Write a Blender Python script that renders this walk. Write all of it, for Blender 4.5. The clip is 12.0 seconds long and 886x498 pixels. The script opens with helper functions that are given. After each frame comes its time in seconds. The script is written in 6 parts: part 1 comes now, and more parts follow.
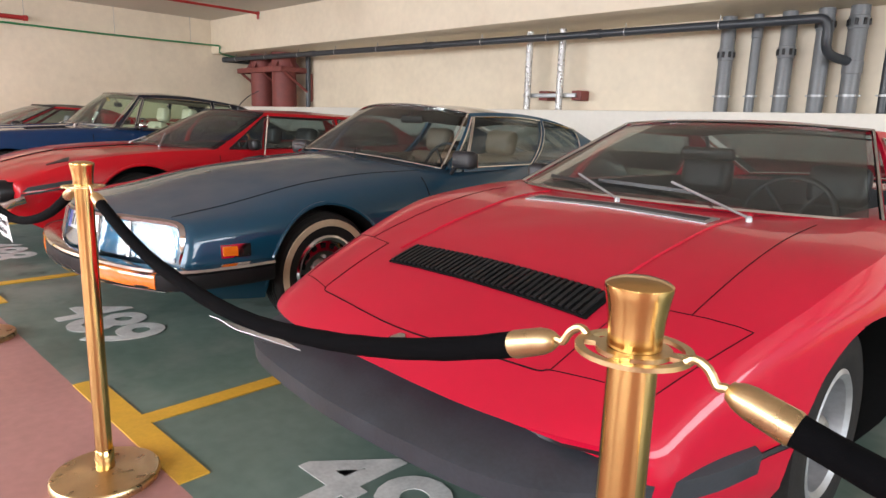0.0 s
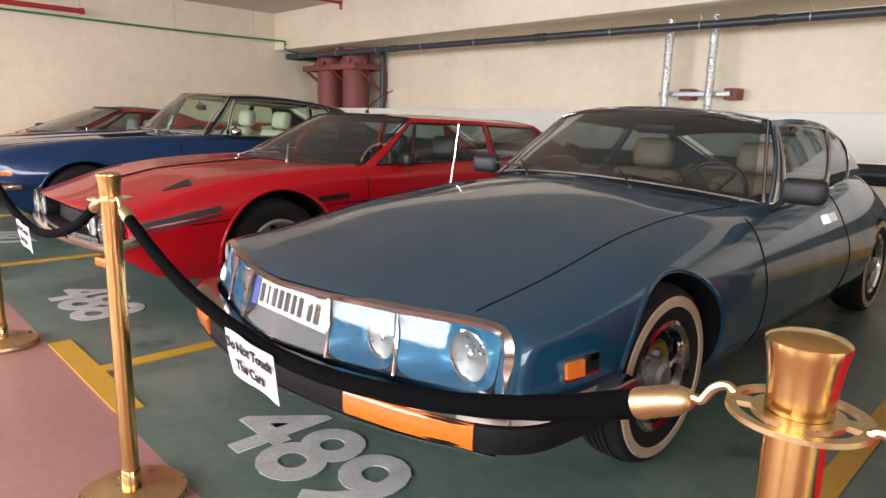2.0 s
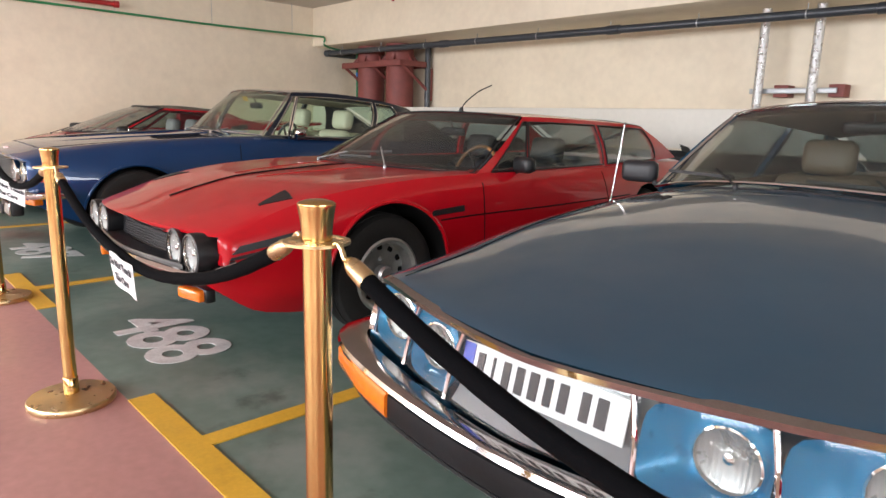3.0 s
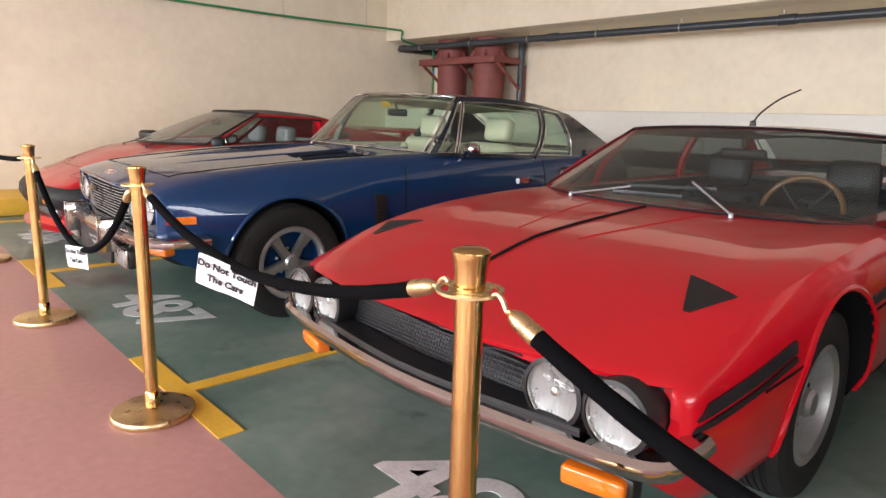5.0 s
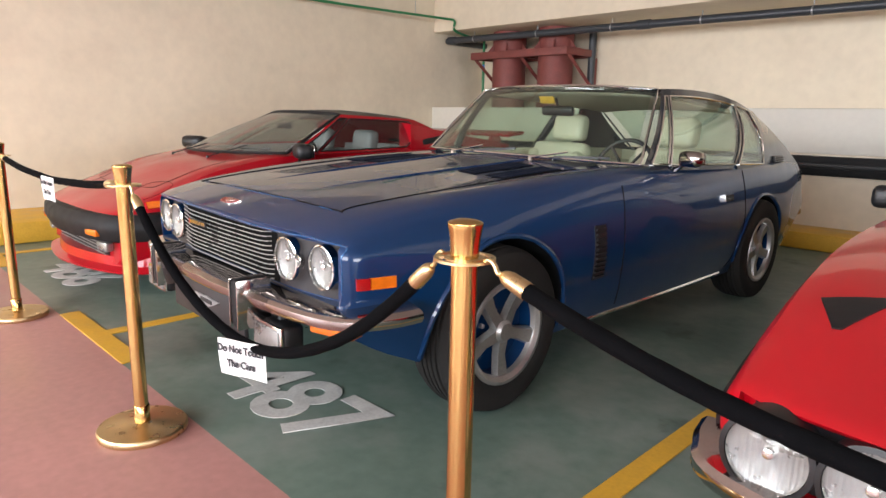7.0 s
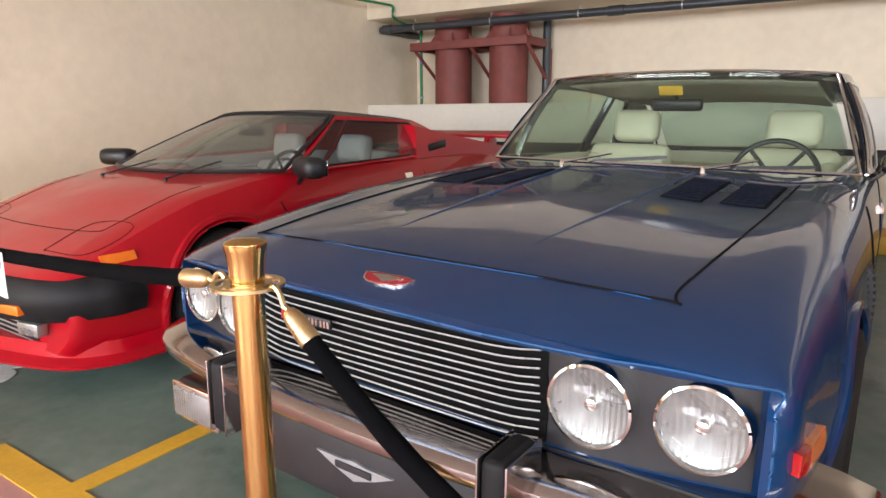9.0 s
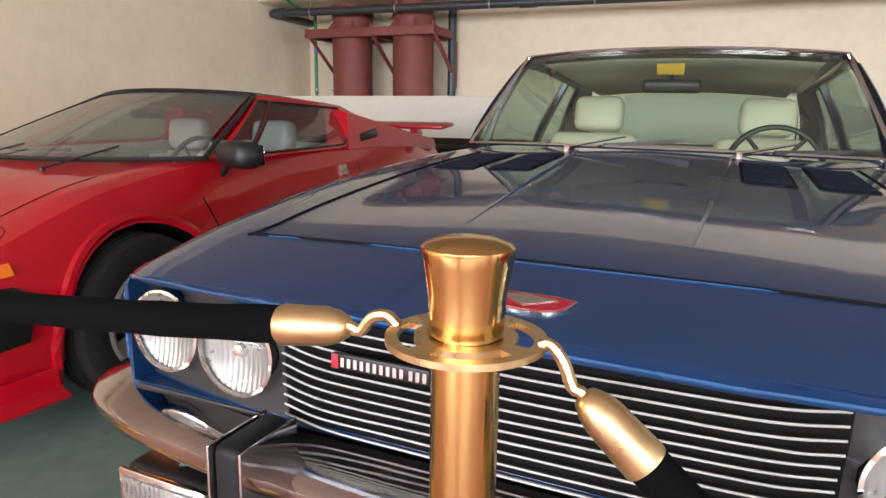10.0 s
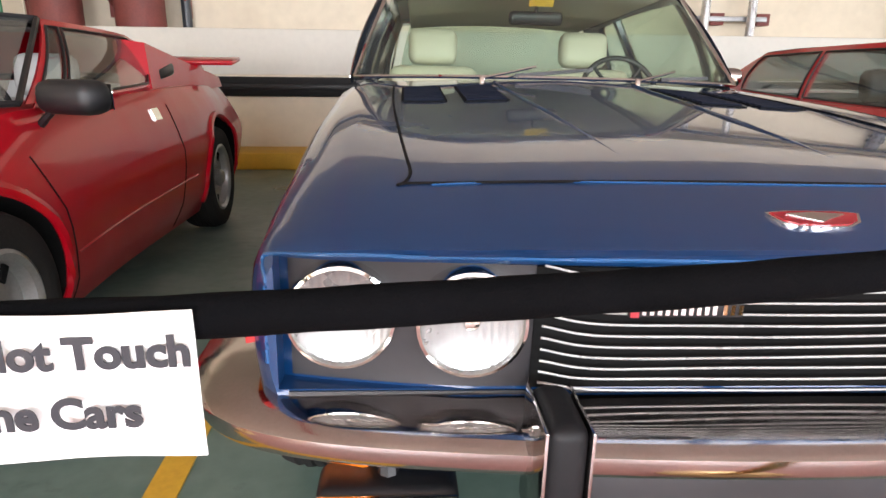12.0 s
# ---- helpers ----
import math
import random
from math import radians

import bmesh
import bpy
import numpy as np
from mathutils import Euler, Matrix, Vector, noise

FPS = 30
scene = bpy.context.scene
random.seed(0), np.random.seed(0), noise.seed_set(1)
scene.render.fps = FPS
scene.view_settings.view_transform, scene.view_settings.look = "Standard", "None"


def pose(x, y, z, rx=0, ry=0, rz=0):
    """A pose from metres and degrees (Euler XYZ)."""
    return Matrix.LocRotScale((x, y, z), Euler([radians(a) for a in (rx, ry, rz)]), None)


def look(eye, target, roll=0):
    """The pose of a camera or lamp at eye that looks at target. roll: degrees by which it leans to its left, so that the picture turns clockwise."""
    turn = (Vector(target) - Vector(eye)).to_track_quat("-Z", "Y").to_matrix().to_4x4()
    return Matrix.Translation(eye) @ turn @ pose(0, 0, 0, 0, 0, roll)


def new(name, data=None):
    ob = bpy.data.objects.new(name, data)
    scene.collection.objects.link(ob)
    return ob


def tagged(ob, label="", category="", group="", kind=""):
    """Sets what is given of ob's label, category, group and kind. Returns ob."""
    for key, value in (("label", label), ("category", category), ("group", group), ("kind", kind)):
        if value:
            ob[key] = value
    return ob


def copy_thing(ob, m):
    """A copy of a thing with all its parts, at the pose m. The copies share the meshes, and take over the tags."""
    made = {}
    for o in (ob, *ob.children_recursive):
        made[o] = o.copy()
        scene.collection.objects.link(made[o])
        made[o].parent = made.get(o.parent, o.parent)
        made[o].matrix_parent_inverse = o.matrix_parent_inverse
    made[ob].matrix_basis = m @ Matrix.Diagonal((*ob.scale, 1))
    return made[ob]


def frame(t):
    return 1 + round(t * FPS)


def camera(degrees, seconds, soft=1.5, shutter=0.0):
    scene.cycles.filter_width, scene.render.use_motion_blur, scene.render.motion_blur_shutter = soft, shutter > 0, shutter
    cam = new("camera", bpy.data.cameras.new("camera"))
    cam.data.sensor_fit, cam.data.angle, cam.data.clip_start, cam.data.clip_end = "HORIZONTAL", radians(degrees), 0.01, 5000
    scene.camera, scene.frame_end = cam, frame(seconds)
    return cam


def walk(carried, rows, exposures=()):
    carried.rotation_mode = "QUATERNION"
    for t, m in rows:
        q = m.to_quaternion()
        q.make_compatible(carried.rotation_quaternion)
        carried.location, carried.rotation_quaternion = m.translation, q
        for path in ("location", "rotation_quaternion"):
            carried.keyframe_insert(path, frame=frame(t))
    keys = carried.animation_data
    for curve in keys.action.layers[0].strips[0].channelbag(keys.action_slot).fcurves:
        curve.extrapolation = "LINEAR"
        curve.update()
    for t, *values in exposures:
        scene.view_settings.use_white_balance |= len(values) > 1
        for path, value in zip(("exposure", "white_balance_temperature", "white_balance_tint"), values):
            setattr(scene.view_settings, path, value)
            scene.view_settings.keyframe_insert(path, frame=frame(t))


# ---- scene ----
cam = camera(69.5, 12.0)
PATH = [
    (0, (-0.414, 0.472, 1.176), (-1.772, 1.888, 0.786), 1.8),
    (0.5, (-0.928, 0.478, 1.172), (-2.313, 1.865, 0.777), 1.8),
    (1, (-1.415, 0.459, 1.183), (-2.807, 1.841, 0.792), 1.7),
    (1.5, (-1.855, 0.453, 1.203), (-3.25, 1.832, 0.811), 1.5),
    (2, (-2.35, 0.502, 1.2), (-3.75, 1.874, 0.805), 1.6),
    (2.5, (-2.844, 0.489, 1.176), (-4.261, 1.844, 0.781), 1.6),
    (3, (-3.363, 0.492, 1.171), (-4.787, 1.84, 0.776), 1.6),
    (3.2, (-3.594, 0.498, 1.172), (-5.019, 1.847, 0.78), 1.7),
    (4.8, (-5.247, 0.343, 1.234), (-6.675, 1.683, 0.828), 1.8),
    (5, (-5.428, 0.32, 1.244), (-6.859, 1.658, 0.839), 1.6),
    (5.5, (-5.898, 0.305, 1.229), (-7.326, 1.644, 0.821), 1.5),
    (6, (-6.359, 0.275, 1.237), (-7.786, 1.616, 0.83), 1.4),
    (6.5, (-6.803, 0.246, 1.232), (-8.215, 1.603, 0.828), 1.2),
    (7, (-7.23, 0.275, 1.214), (-8.618, 1.658, 0.811), 1.1),
    (7.5, (-7.659, 0.267, 1.227), (-9.001, 1.695, 0.825), 1.3),
    (7.7, (-7.824, 0.272, 1.215), (-9.14, 1.726, 0.824), 1.2),
    (9.3, (-9.09, 0.506, 1.218), (-10.085, 2.194, 0.818), 0.2),
    (9.5, (-9.238, 0.568, 1.193), (-10.16, 2.3, 0.804), 0.6),
    (10, (-9.518, 0.658, 1.111), (-10.255, 2.475, 0.713), 0.9),
    (10.5, (-9.748, 0.672, 1.072), (-10.241, 2.565, 0.655), 0.7),
    (11, (-9.879, 0.684, 1.053), (-10.053, 2.625, 0.6), 0.8),
    (11.5, (-10.048, 0.664, 1.051), (-9.939, 2.597, 0.549), 0.9),
    (12, (-10.349, 0.651, 1.073), (-10.197, 2.565, 0.51), 0.7),
]
walk(cam, [(t, look(eye, target, roll)) for t, eye, target, roll in PATH], [(0, 0.0), (9.5, 0.0), (11, 0.12), (12, 0.28)])

from mathutils.bvhtree import BVHTree

# ---------------------------------------------------------------- light
world = bpy.data.worlds.new("world")
scene.world = world
world.use_nodes = True
wn = world.node_tree.nodes
sky = wn.new("ShaderNodeTexSky")
sky.sky_type, sky.sun_disc = "NISHITA", False
sky.sun_elevation, sky.sun_rotation = radians(48), radians(150)
world.node_tree.links.new(sky.outputs[0], wn["Background"].inputs[0])
wn["Background"].inputs[1].default_value = 0.12


def area_lamp(name, m, w, h, watts, colour):
    lamp = bpy.data.lights.new(name, "AREA")
    lamp.shape, lamp.size, lamp.size_y, lamp.energy, lamp.color = "RECTANGLE", w, h, watts, colour
    ob = new(name, lamp)
    ob.matrix_world = m
    return ob


# daylight through three open bays across the aisle, plus an added unseen end fill
for bx, watts in ((-13.0, 650), (-6.6, 540), (-0.2, 410)):
    area_lamp("daylight_opening", look((bx, -5.35, 1.95), (bx, 3.0, 0.9)), 5.2, 1.8, watts, (0.91, 0.935, 1.0))
area_lamp("added_end_fill", look((7.3, 2.0, 1.9), (-3.0, 3.0, 1.0)), 8.0, 1.9, 640, (0.91, 0.935, 1.0))


# ---------------------------------------------------------------- materials
def mat(name, colour, rough=0.5, metal=0.0, **k):
    """A node material with two scales of variation, bump and optional coat."""
    m = bpy.data.materials.new(name)
    m.use_nodes = True
    nt = m.node_tree
    N, Lk = nt.nodes.new, nt.links.new
    b = nt.nodes["Principled BSDF"]
    b.inputs["Metallic"].default_value = metal
    b.inputs["Roughness"].default_value = rough
    b.inputs["Base Color"].default_value = (*colour, 1)
    vary, fine, coarse, bump = k.get("vary", 0.12), k.get("fine", 60.0), k.get("coarse", 2.5), k.get("bump", 0.0)
    tc = N("ShaderNodeTexCoord")
    n1, n2 = N("ShaderNodeTexNoise"), N("ShaderNodeTexNoise")
    n1.inputs["Scale"].default_value, n2.inputs["Scale"].default_value = coarse, fine
    n1.inputs["Detail"].default_value, n2.inputs["Detail"].default_value = 5, 3
    Lk(tc.outputs["Object"], n1.inputs["Vector"]), Lk(tc.outputs["Object"], n2.inputs["Vector"])
    if vary > 0:
        mx = N("ShaderNodeMix")
        mx.data_type = "FLOAT"
        mx.inputs[0].default_value = k.get("fine_share", 0.35)
        Lk(n1.outputs[0], mx.inputs[2]), Lk(n2.outputs[0], mx.inputs[3])
        rp = N("ShaderNodeValToRGB")
        rp.color_ramp.elements[0].position, rp.color_ramp.elements[1].position = 0.3, 0.7
        dark = k.get("dark", tuple(c * (1 - vary) for c in colour))
        light = k.get("light", tuple(min(1, c * (1 + vary)) for c in colour))
        rp.color_ramp.elements[0].color, rp.color_ramp.elements[1].color = (*dark, 1), (*light, 1)
        Lk(mx.outputs[0], rp.inputs[0]), Lk(rp.outputs[0], b.inputs["Base Color"])
    rv = k.get("rough_vary", 0.08)
    if rv:
        mr = N("ShaderNodeMapRange")
        mr.inputs[1].default_value, mr.inputs[2].default_value = 0.3, 0.7
        mr.inputs[3].default_value, mr.inputs[4].default_value = max(0, rough - rv), min(1, rough + rv)
        Lk(n1.outputs[0], mr.inputs[0]), Lk(mr.outputs[0], b.inputs["Roughness"])
    if bump:
        bp = N("ShaderNodeBump")
        bp.inputs["Strength"].default_value, bp.inputs["Distance"].default_value = bump, k.get("depth", 0.004)
        Lk(n2.outputs[0], bp.inputs["Height"]), Lk(bp.outputs[0], b.inputs["Normal"])
    if "spec" in k:
        b.inputs["Specular IOR Level"].default_value = k["spec"]
    if k.get("coat"):
        b.inputs["Coat Weight"].default_value = k["coat"]
        b.inputs["Coat Roughness"].default_value = k.get("coat_rough", 0.06)
    if k.get("trans"):
        b.inputs["Transmission Weight"].default_value = k["trans"]
        b.inputs["IOR"].default_value = k.get("ior", 1.45)
    return m


def car_paint(name, colour, dust=0.25, metal=0.35, coat=1.0):
    """Metallic paint under clear coat, with a film of dust on upward faces that has grain and wipe marks."""
    m = mat(name, colour, 0.36, metal, vary=0.06, coarse=3.0, fine=900.0, coat=coat, coat_rough=0.03)
    nt = m.node_tree
    N, Lk = nt.nodes.new, nt.links.new
    b, out = nt.nodes["Principled BSDF"], nt.nodes["Material Output"]
    b.inputs["Specular IOR Level"].default_value = 0.12
    d = N("ShaderNodeBsdfDiffuse")
    d.inputs[0].default_value = (0.42, 0.38, 0.33, 1)
    geo, sep, tc, nz = N("ShaderNodeNewGeometry"), N("ShaderNodeSeparateXYZ"), N("ShaderNodeTexCoord"), N("ShaderNodeTexNoise")
    nz.inputs["Scale"].default_value, nz.inputs["Detail"].default_value, nz.inputs["Roughness"].default_value = 3.5, 9, 0.7
    Lk(tc.outputs["Object"], nz.inputs["Vector"]), Lk(geo.outputs["Normal"], sep.inputs[0])
    mr = N("ShaderNodeMapRange")
    mr.inputs[1].default_value, mr.inputs[2].default_value, mr.inputs[3].default_value, mr.inputs[4].default_value = 0.25, 0.95, 0.0, dust
    mu, mx = N("ShaderNodeMath"), N("ShaderNodeMixShader")
    mu.operation = "MULTIPLY"
    nr = N("ShaderNodeMapRange")
    nr.inputs[1].default_value, nr.inputs[2].default_value, nr.inputs[3].default_value, nr.inputs[4].default_value = 0.25, 0.75, 0.6, 1.2
    Lk(nz.outputs[0], nr.inputs[0]), Lk(sep.outputs[2], mr.inputs[0])
    Lk(mr.outputs[0], mu.inputs[0]), Lk(nr.outputs[0], mu.inputs[1])
    Lk(mu.outputs[0], mx.inputs[0]), Lk(b.outputs[0], mx.inputs[1]), Lk(d.outputs[0], mx.inputs[2])
    Lk(mx.outputs[0], out.inputs[0])
    return m


def pane_glass(name, tint, gloss_rough=0.03, dirt=0.08, edge=0.9):
    """Thin glazing: tinted see-through, mirror gloss by Fresnel, a breath of dust."""
    m = bpy.data.materials.new(name)
    m.use_nodes = True
    nt = m.node_tree
    N, Lk = nt.nodes.new, nt.links.new
    out = nt.nodes["Material Output"]
    tr, gl, df = N("ShaderNodeBsdfTransparent"), N("ShaderNodeBsdfGlossy"), N("ShaderNodeBsdfDiffuse")
    tr.inputs[0].default_value = (*tint, 1)
    gl.inputs["Roughness"].default_value = gloss_rough
    df.inputs[0].default_value = (0.5, 0.5, 0.46, 1)
    lw, fr, pw, m1, m2 = N("ShaderNodeLayerWeight"), N("ShaderNodeMapRange"), N("ShaderNodeMath"), N("ShaderNodeMixShader"), N("ShaderNodeMixShader")
    lw.inputs[0].default_value = 0.5
    pw.operation = "POWER"
    pw.inputs[1].default_value = 4.0
    fr.inputs[3].default_value, fr.inputs[4].default_value = 0.035, edge
    Lk(lw.outputs["Facing"], pw.inputs[0]), Lk(pw.outputs[0], fr.inputs[0])
    m2.inputs[0].default_value = dirt
    Lk(fr.outputs[0], m1.inputs[0]), Lk(tr.outputs[0], m1.inputs[1]), Lk(gl.outputs[0], m1.inputs[2])
    Lk(m1.outputs[0], m2.inputs[1]), Lk(df.outputs[0], m2.inputs[2]), Lk(m2.outputs[0], out.inputs[0])
    return m


def stained(m, colour, scale, lo, hi, most, shift=0.0):
    """Lays irregular stains of one colour over a material's base colour."""
    nt = m.node_tree
    N, Lk = nt.nodes.new, nt.links.new
    b = nt.nodes["Principled BSDF"]
    tc, mp, nz, mr, mx = N("ShaderNodeTexCoord"), N("ShaderNodeMapping"), N("ShaderNodeTexNoise"), N("ShaderNodeMapRange"), N("ShaderNodeMix")
    mp.inputs[1].default_value = (shift, shift * 0.7, shift * 1.3)
    nz.inputs["Scale"].default_value, nz.inputs["Detail"].default_value, nz.inputs["Roughness"].default_value = scale, 10, 0.62
    mr.inputs[1].default_value, mr.inputs[2].default_value, mr.inputs[3].default_value, mr.inputs[4].default_value = lo, hi, 0.0, most
    mx.data_type = "RGBA"
    Lk(tc.outputs["Object"], mp.inputs[0]), Lk(mp.outputs[0], nz.inputs["Vector"]), Lk(nz.outputs[0], mr.inputs[0]), Lk(mr.outputs[0], mx.inputs[0])
    Lk(b.inputs["Base Color"].links[0].from_socket, mx.inputs[6])
    mx.inputs[7].default_value = (*colour, 1)
    Lk(mx.outputs[2], b.inputs["Base Color"])
    return m


M_FLOOR = mat("green_floor_paint", (0.115, 0.178, 0.146), 0.42, vary=0.3, coarse=1.1, fine=14, dark=(0.072, 0.122, 0.10), light=(0.165, 0.228, 0.192), bump=0.05, rough_vary=0.16)
stained(M_FLOOR, (0.24, 0.27, 0.24), 1.6, 0.50, 0.66, 0.6, 3.0)
stained(M_FLOOR, (0.03, 0.04, 0.035), 2.3, 0.60, 0.70, 0.65, 11.0)
M_PINK = mat("pink_floor_paint", (0.41, 0.21, 0.19), 0.45, vary=0.18, coarse=1.1, fine=25, bump=0.05, rough_vary=0.12)
stained(M_PINK, (0.26, 0.15, 0.14), 2.0, 0.58, 0.75, 0.4, 5.0)
M_YELLOW = mat("yellow_line_paint", (0.62, 0.36, 0.035), 0.5, vary=0.16, coarse=5, fine=60, bump=0.05)
M_NUMBER = mat("white_number_paint", (0.52, 0.53, 0.51), 0.6, vary=0.26, coarse=9, fine=70, bump=0.05)
M_WALL = mat("cream_wall_paint", (0.75, 0.66, 0.515), 0.5, vary=0.10, coarse=0.7, fine=9, bump=0.14, depth=0.008)
stained(M_WALL, (0.60, 0.50, 0.38), 0.8, 0.50, 0.72, 0.45, 7.0)
M_WHITEWALL = mat("white_wall_paint", (0.72, 0.69, 0.62), 0.5, vary=0.06, coarse=1.2, fine=16, bump=0.08, depth=0.005)
M_CEIL = mat("ceiling_paint", (0.55, 0.515, 0.46), 0.7, vary=0.06, coarse=0.8, bump=0.06)
M_BLACKRUB = mat("black_rubber", (0.006, 0.006, 0.007), 0.6, vary=0.3, coarse=8, bump=0.1, spec=0.3)
M_GREYRUB = mat("dark_grey_rubber", (0.026, 0.03, 0.037), 0.5, vary=0.3, coarse=7, fine=90, bump=0.1)
M_BRASS = mat("polished_brass", (0.72, 0.47, 0.18), 0.16, 1.0, vary=0.08, coarse=9, fine=150, rough_vary=0.07)
M_BRASS2 = mat("brushed_brass", (0.68, 0.52, 0.28), 0.33, 1.0, vary=0.1, coarse=25, fine=300, rough_vary=0.1)
M_VELVET = mat("black_velvet", (0.0025, 0.0025, 0.003), 0.95, vary=0.4, coarse=14, fine=400, bump=0.4, depth=0.002)
M_VELVET.node_tree.nodes["Principled BSDF"].inputs["Specular IOR Level"].default_value = 0.06
M_PAPER = mat("white_paper", (0.8, 0.8, 0.79), 0.4, vary=0.03, coarse=12)
M_INK = mat("black_ink", (0.02, 0.02, 0.025), 0.6, vary=0.1)
M_BLUEINK = mat("blue_ink", (0.02, 0.06, 0.4), 0.5, vary=0.1)
M_PIPE = mat("dark_grey_pvc", (0.035, 0.04, 0.048), 0.38, vary=0.2, coarse=4)
M_PIPE2 = mat("mid_grey_pvc", (0.17, 0.18, 0.19), 0.42, vary=0.16, coarse=4)
M_FOIL = mat("crumpled_foil", (0.62, 0.62, 0.62), 0.3, 0.9, vary=0.2, coarse=20, fine=70, bump=0.9, depth=0.012)
M_STEEL = mat("galvanised_steel", (0.4, 0.41, 0.42), 0.45, 0.7, vary=0.18, coarse=14)
M_OXIDE = mat("red_oxide_paint", (0.2, 0.05, 0.042), 0.6, vary=0.25, coarse=6, fine=50, bump=0.15)
M_GREENPIPE = mat("green_plastic", (0.02, 0.2, 0.075), 0.4, vary=0.15)
M_REDPIPE = mat("red_pipe_paint", (0.35, 0.02, 0.02), 0.45, vary=0.15)
M_BLUETAPE = mat("blue_tape", (0.08, 0.25, 0.65), 0.5)
M_TYRE = mat("tyre_rubber", (0.014, 0.013, 0.012), 0.8, vary=0.4, coarse=6, fine=90, bump=0.2, spec=0.25)
M_WHITEBAND = mat("cream_tyre_band", (0.5, 0.4, 0.27), 0.6, vary=0.15, coarse=9)
M_ALLOY = mat("dull_alloy", (0.42, 0.42, 0.41), 0.38, 0.85, vary=0.2, coarse=9, fine=90)
M_CHROME = mat("chrome", (0.78, 0.77, 0.75), 0.08, 1.0, vary=0.08, coarse=8, rough_vary=0.06)
M_OLDCHROME = mat("pitted_chrome", (0.52, 0.475, 0.455), 0.10, 1.0, vary=0.10, coarse=10, fine=160, rough_vary=0.05)
M_BLACKPLAST = mat("black_plastic", (0.008, 0.008, 0.009), 0.45, vary=0.25, coarse=7, bump=0.06)
M_DKGREY = mat("charcoal_satin_paint", (0.017, 0.016, 0.018), 0.5, vary=0.2, coarse=5)
M_UNDER = mat("underbody_black", (0.006, 0.006, 0.006), 0.9, vary=0.3, spec=0.1)
M_AMBER = mat("amber_lens", (0.75, 0.17, 0.01), 0.15, vary=0.15, coarse=30, fine=200, coat=0.6)
M_REDLENS = mat("red_lens", (0.4, 0.01, 0.01), 0.15, coat=0.6)
M_LAMP = mat("lamp_reflector", (0.34, 0.35, 0.345), 0.3, 0.7, vary=0.2, coarse=16, fine=45, bump=0.2, depth=0.003)
def ribbed(m, scale, strength):
    """Adds fine upright ribs, like pressed lamp glass."""
    nt = m.node_tree
    tc, wv, bp = nt.nodes.new("ShaderNodeTexCoord"), nt.nodes.new("ShaderNodeTexWave"), nt.nodes.new("ShaderNodeBump")
    wv.bands_direction = "X"
    wv.inputs["Scale"].default_value, wv.inputs["Distortion"].default_value = scale, 1.5
    bp.inputs["Strength"].default_value, bp.inputs["Distance"].default_value = strength, 0.003
    b = nt.nodes["Principled BSDF"]
    nt.links.new(tc.outputs["Object"], wv.inputs["Vector"])
    nt.links.new(wv.outputs[0], bp.inputs["Height"])
    nt.links.new(b.inputs["Normal"].links[0].from_socket, bp.inputs["Normal"])
    nt.links.new(bp.outputs[0], b.inputs["Normal"])


ribbed(M_LAMP, 28.0, 0.22)
M_LENS = pane_glass("lamp_glass", (0.97, 0.98, 0.975), 0.04, 0.015, 0.22)
M_CREAM = mat("cream_leather", (0.56, 0.53, 0.4), 0.5, vary=0.08, coarse=8, fine=150, bump=0.15)
M_GREYLEATHER = mat("grey_leather", (0.42, 0.4, 0.38), 0.5, vary=0.08, coarse=8, fine=150, bump=0.15)
M_TANLEATHER = mat("tan_leather", (0.2, 0.14, 0.09), 0.5, vary=0.1, coarse=8, bump=0.15)
M_BLACKLEATHER = mat("black_leather", (0.016, 0.016, 0.017), 0.5, vary=0.2, coarse=8, bump=0.15)
M_WOOD = mat("wooden_wheel_rim", (0.25, 0.11, 0.04), 0.35, vary=0.2, coarse=20)
M_GLASS_D = pane_glass("dark_car_glass", (0.68, 0.73, 0.72), 0.02, 0.014)
M_GLASS_G = pane_glass("green_car_glass", (0.86, 0.93, 0.87), 0.02, 0.010)
M_GLASS_W = pane_glass("dusty_car_glass", (0.76, 0.78, 0.74), 0.05, 0.07)
M_SMBLUE = car_paint("slate_blue_car_paint", (0.005, 0.058, 0.11), 0.05, 0.2)
M_BRIGHTBLUE = mat("bright_blue_metallic", (0.008, 0.21, 0.40), 0.32, 0.3, vary=0.1, coarse=6, coat=0.4, spec=0.3)
M_NAVY = car_paint("navy_blue_car_paint", (0.003, 0.034, 0.115), 0.015, 0.2)
M_DARKNAVY = mat("blue_black_roof_paint", (0.004, 0.009, 0.022), 0.3, 0.2, vary=0.1, coat=0.9)
M_VENTBLUE = mat("dark_blue_louvre_paint", (0.004, 0.007, 0.018), 0.7, vary=0.2, coarse=8, spec=0.12)
# lighter navy that paints the glint of lit edges into the colour
M_EDGEGLINT = mat("painted_glint_blue", (0.014, 0.10, 0.28), 0.25, 0.4, vary=0.1, coat=0.8)
M_GRILLEBAR = mat("satin_aluminium", (0.46, 0.47, 0.465), 0.32, 0.35, vary=0.08, coarse=12)
M_RED1 = car_paint("crimson_car_paint", (0.50, 0.002, 0.028), 0.02, 0.0, 0.55)
M_RED2 = car_paint("scarlet_car_paint", (0.47, 0.002, 0.010), 0.025, 0.0, 0.65)
M_RED3 = car_paint("cherry_car_paint", (0.42, 0.002, 0.012), 0.02, 0.0, 0.65)
M_SEAM = mat("panel_gap", (0.008, 0.007, 0.007), 0.9, vary=0, spec=0.1)
M_PLATEGREY = mat("number_plate_white", (0.62, 0.64, 0.64), 0.35, vary=0.05)
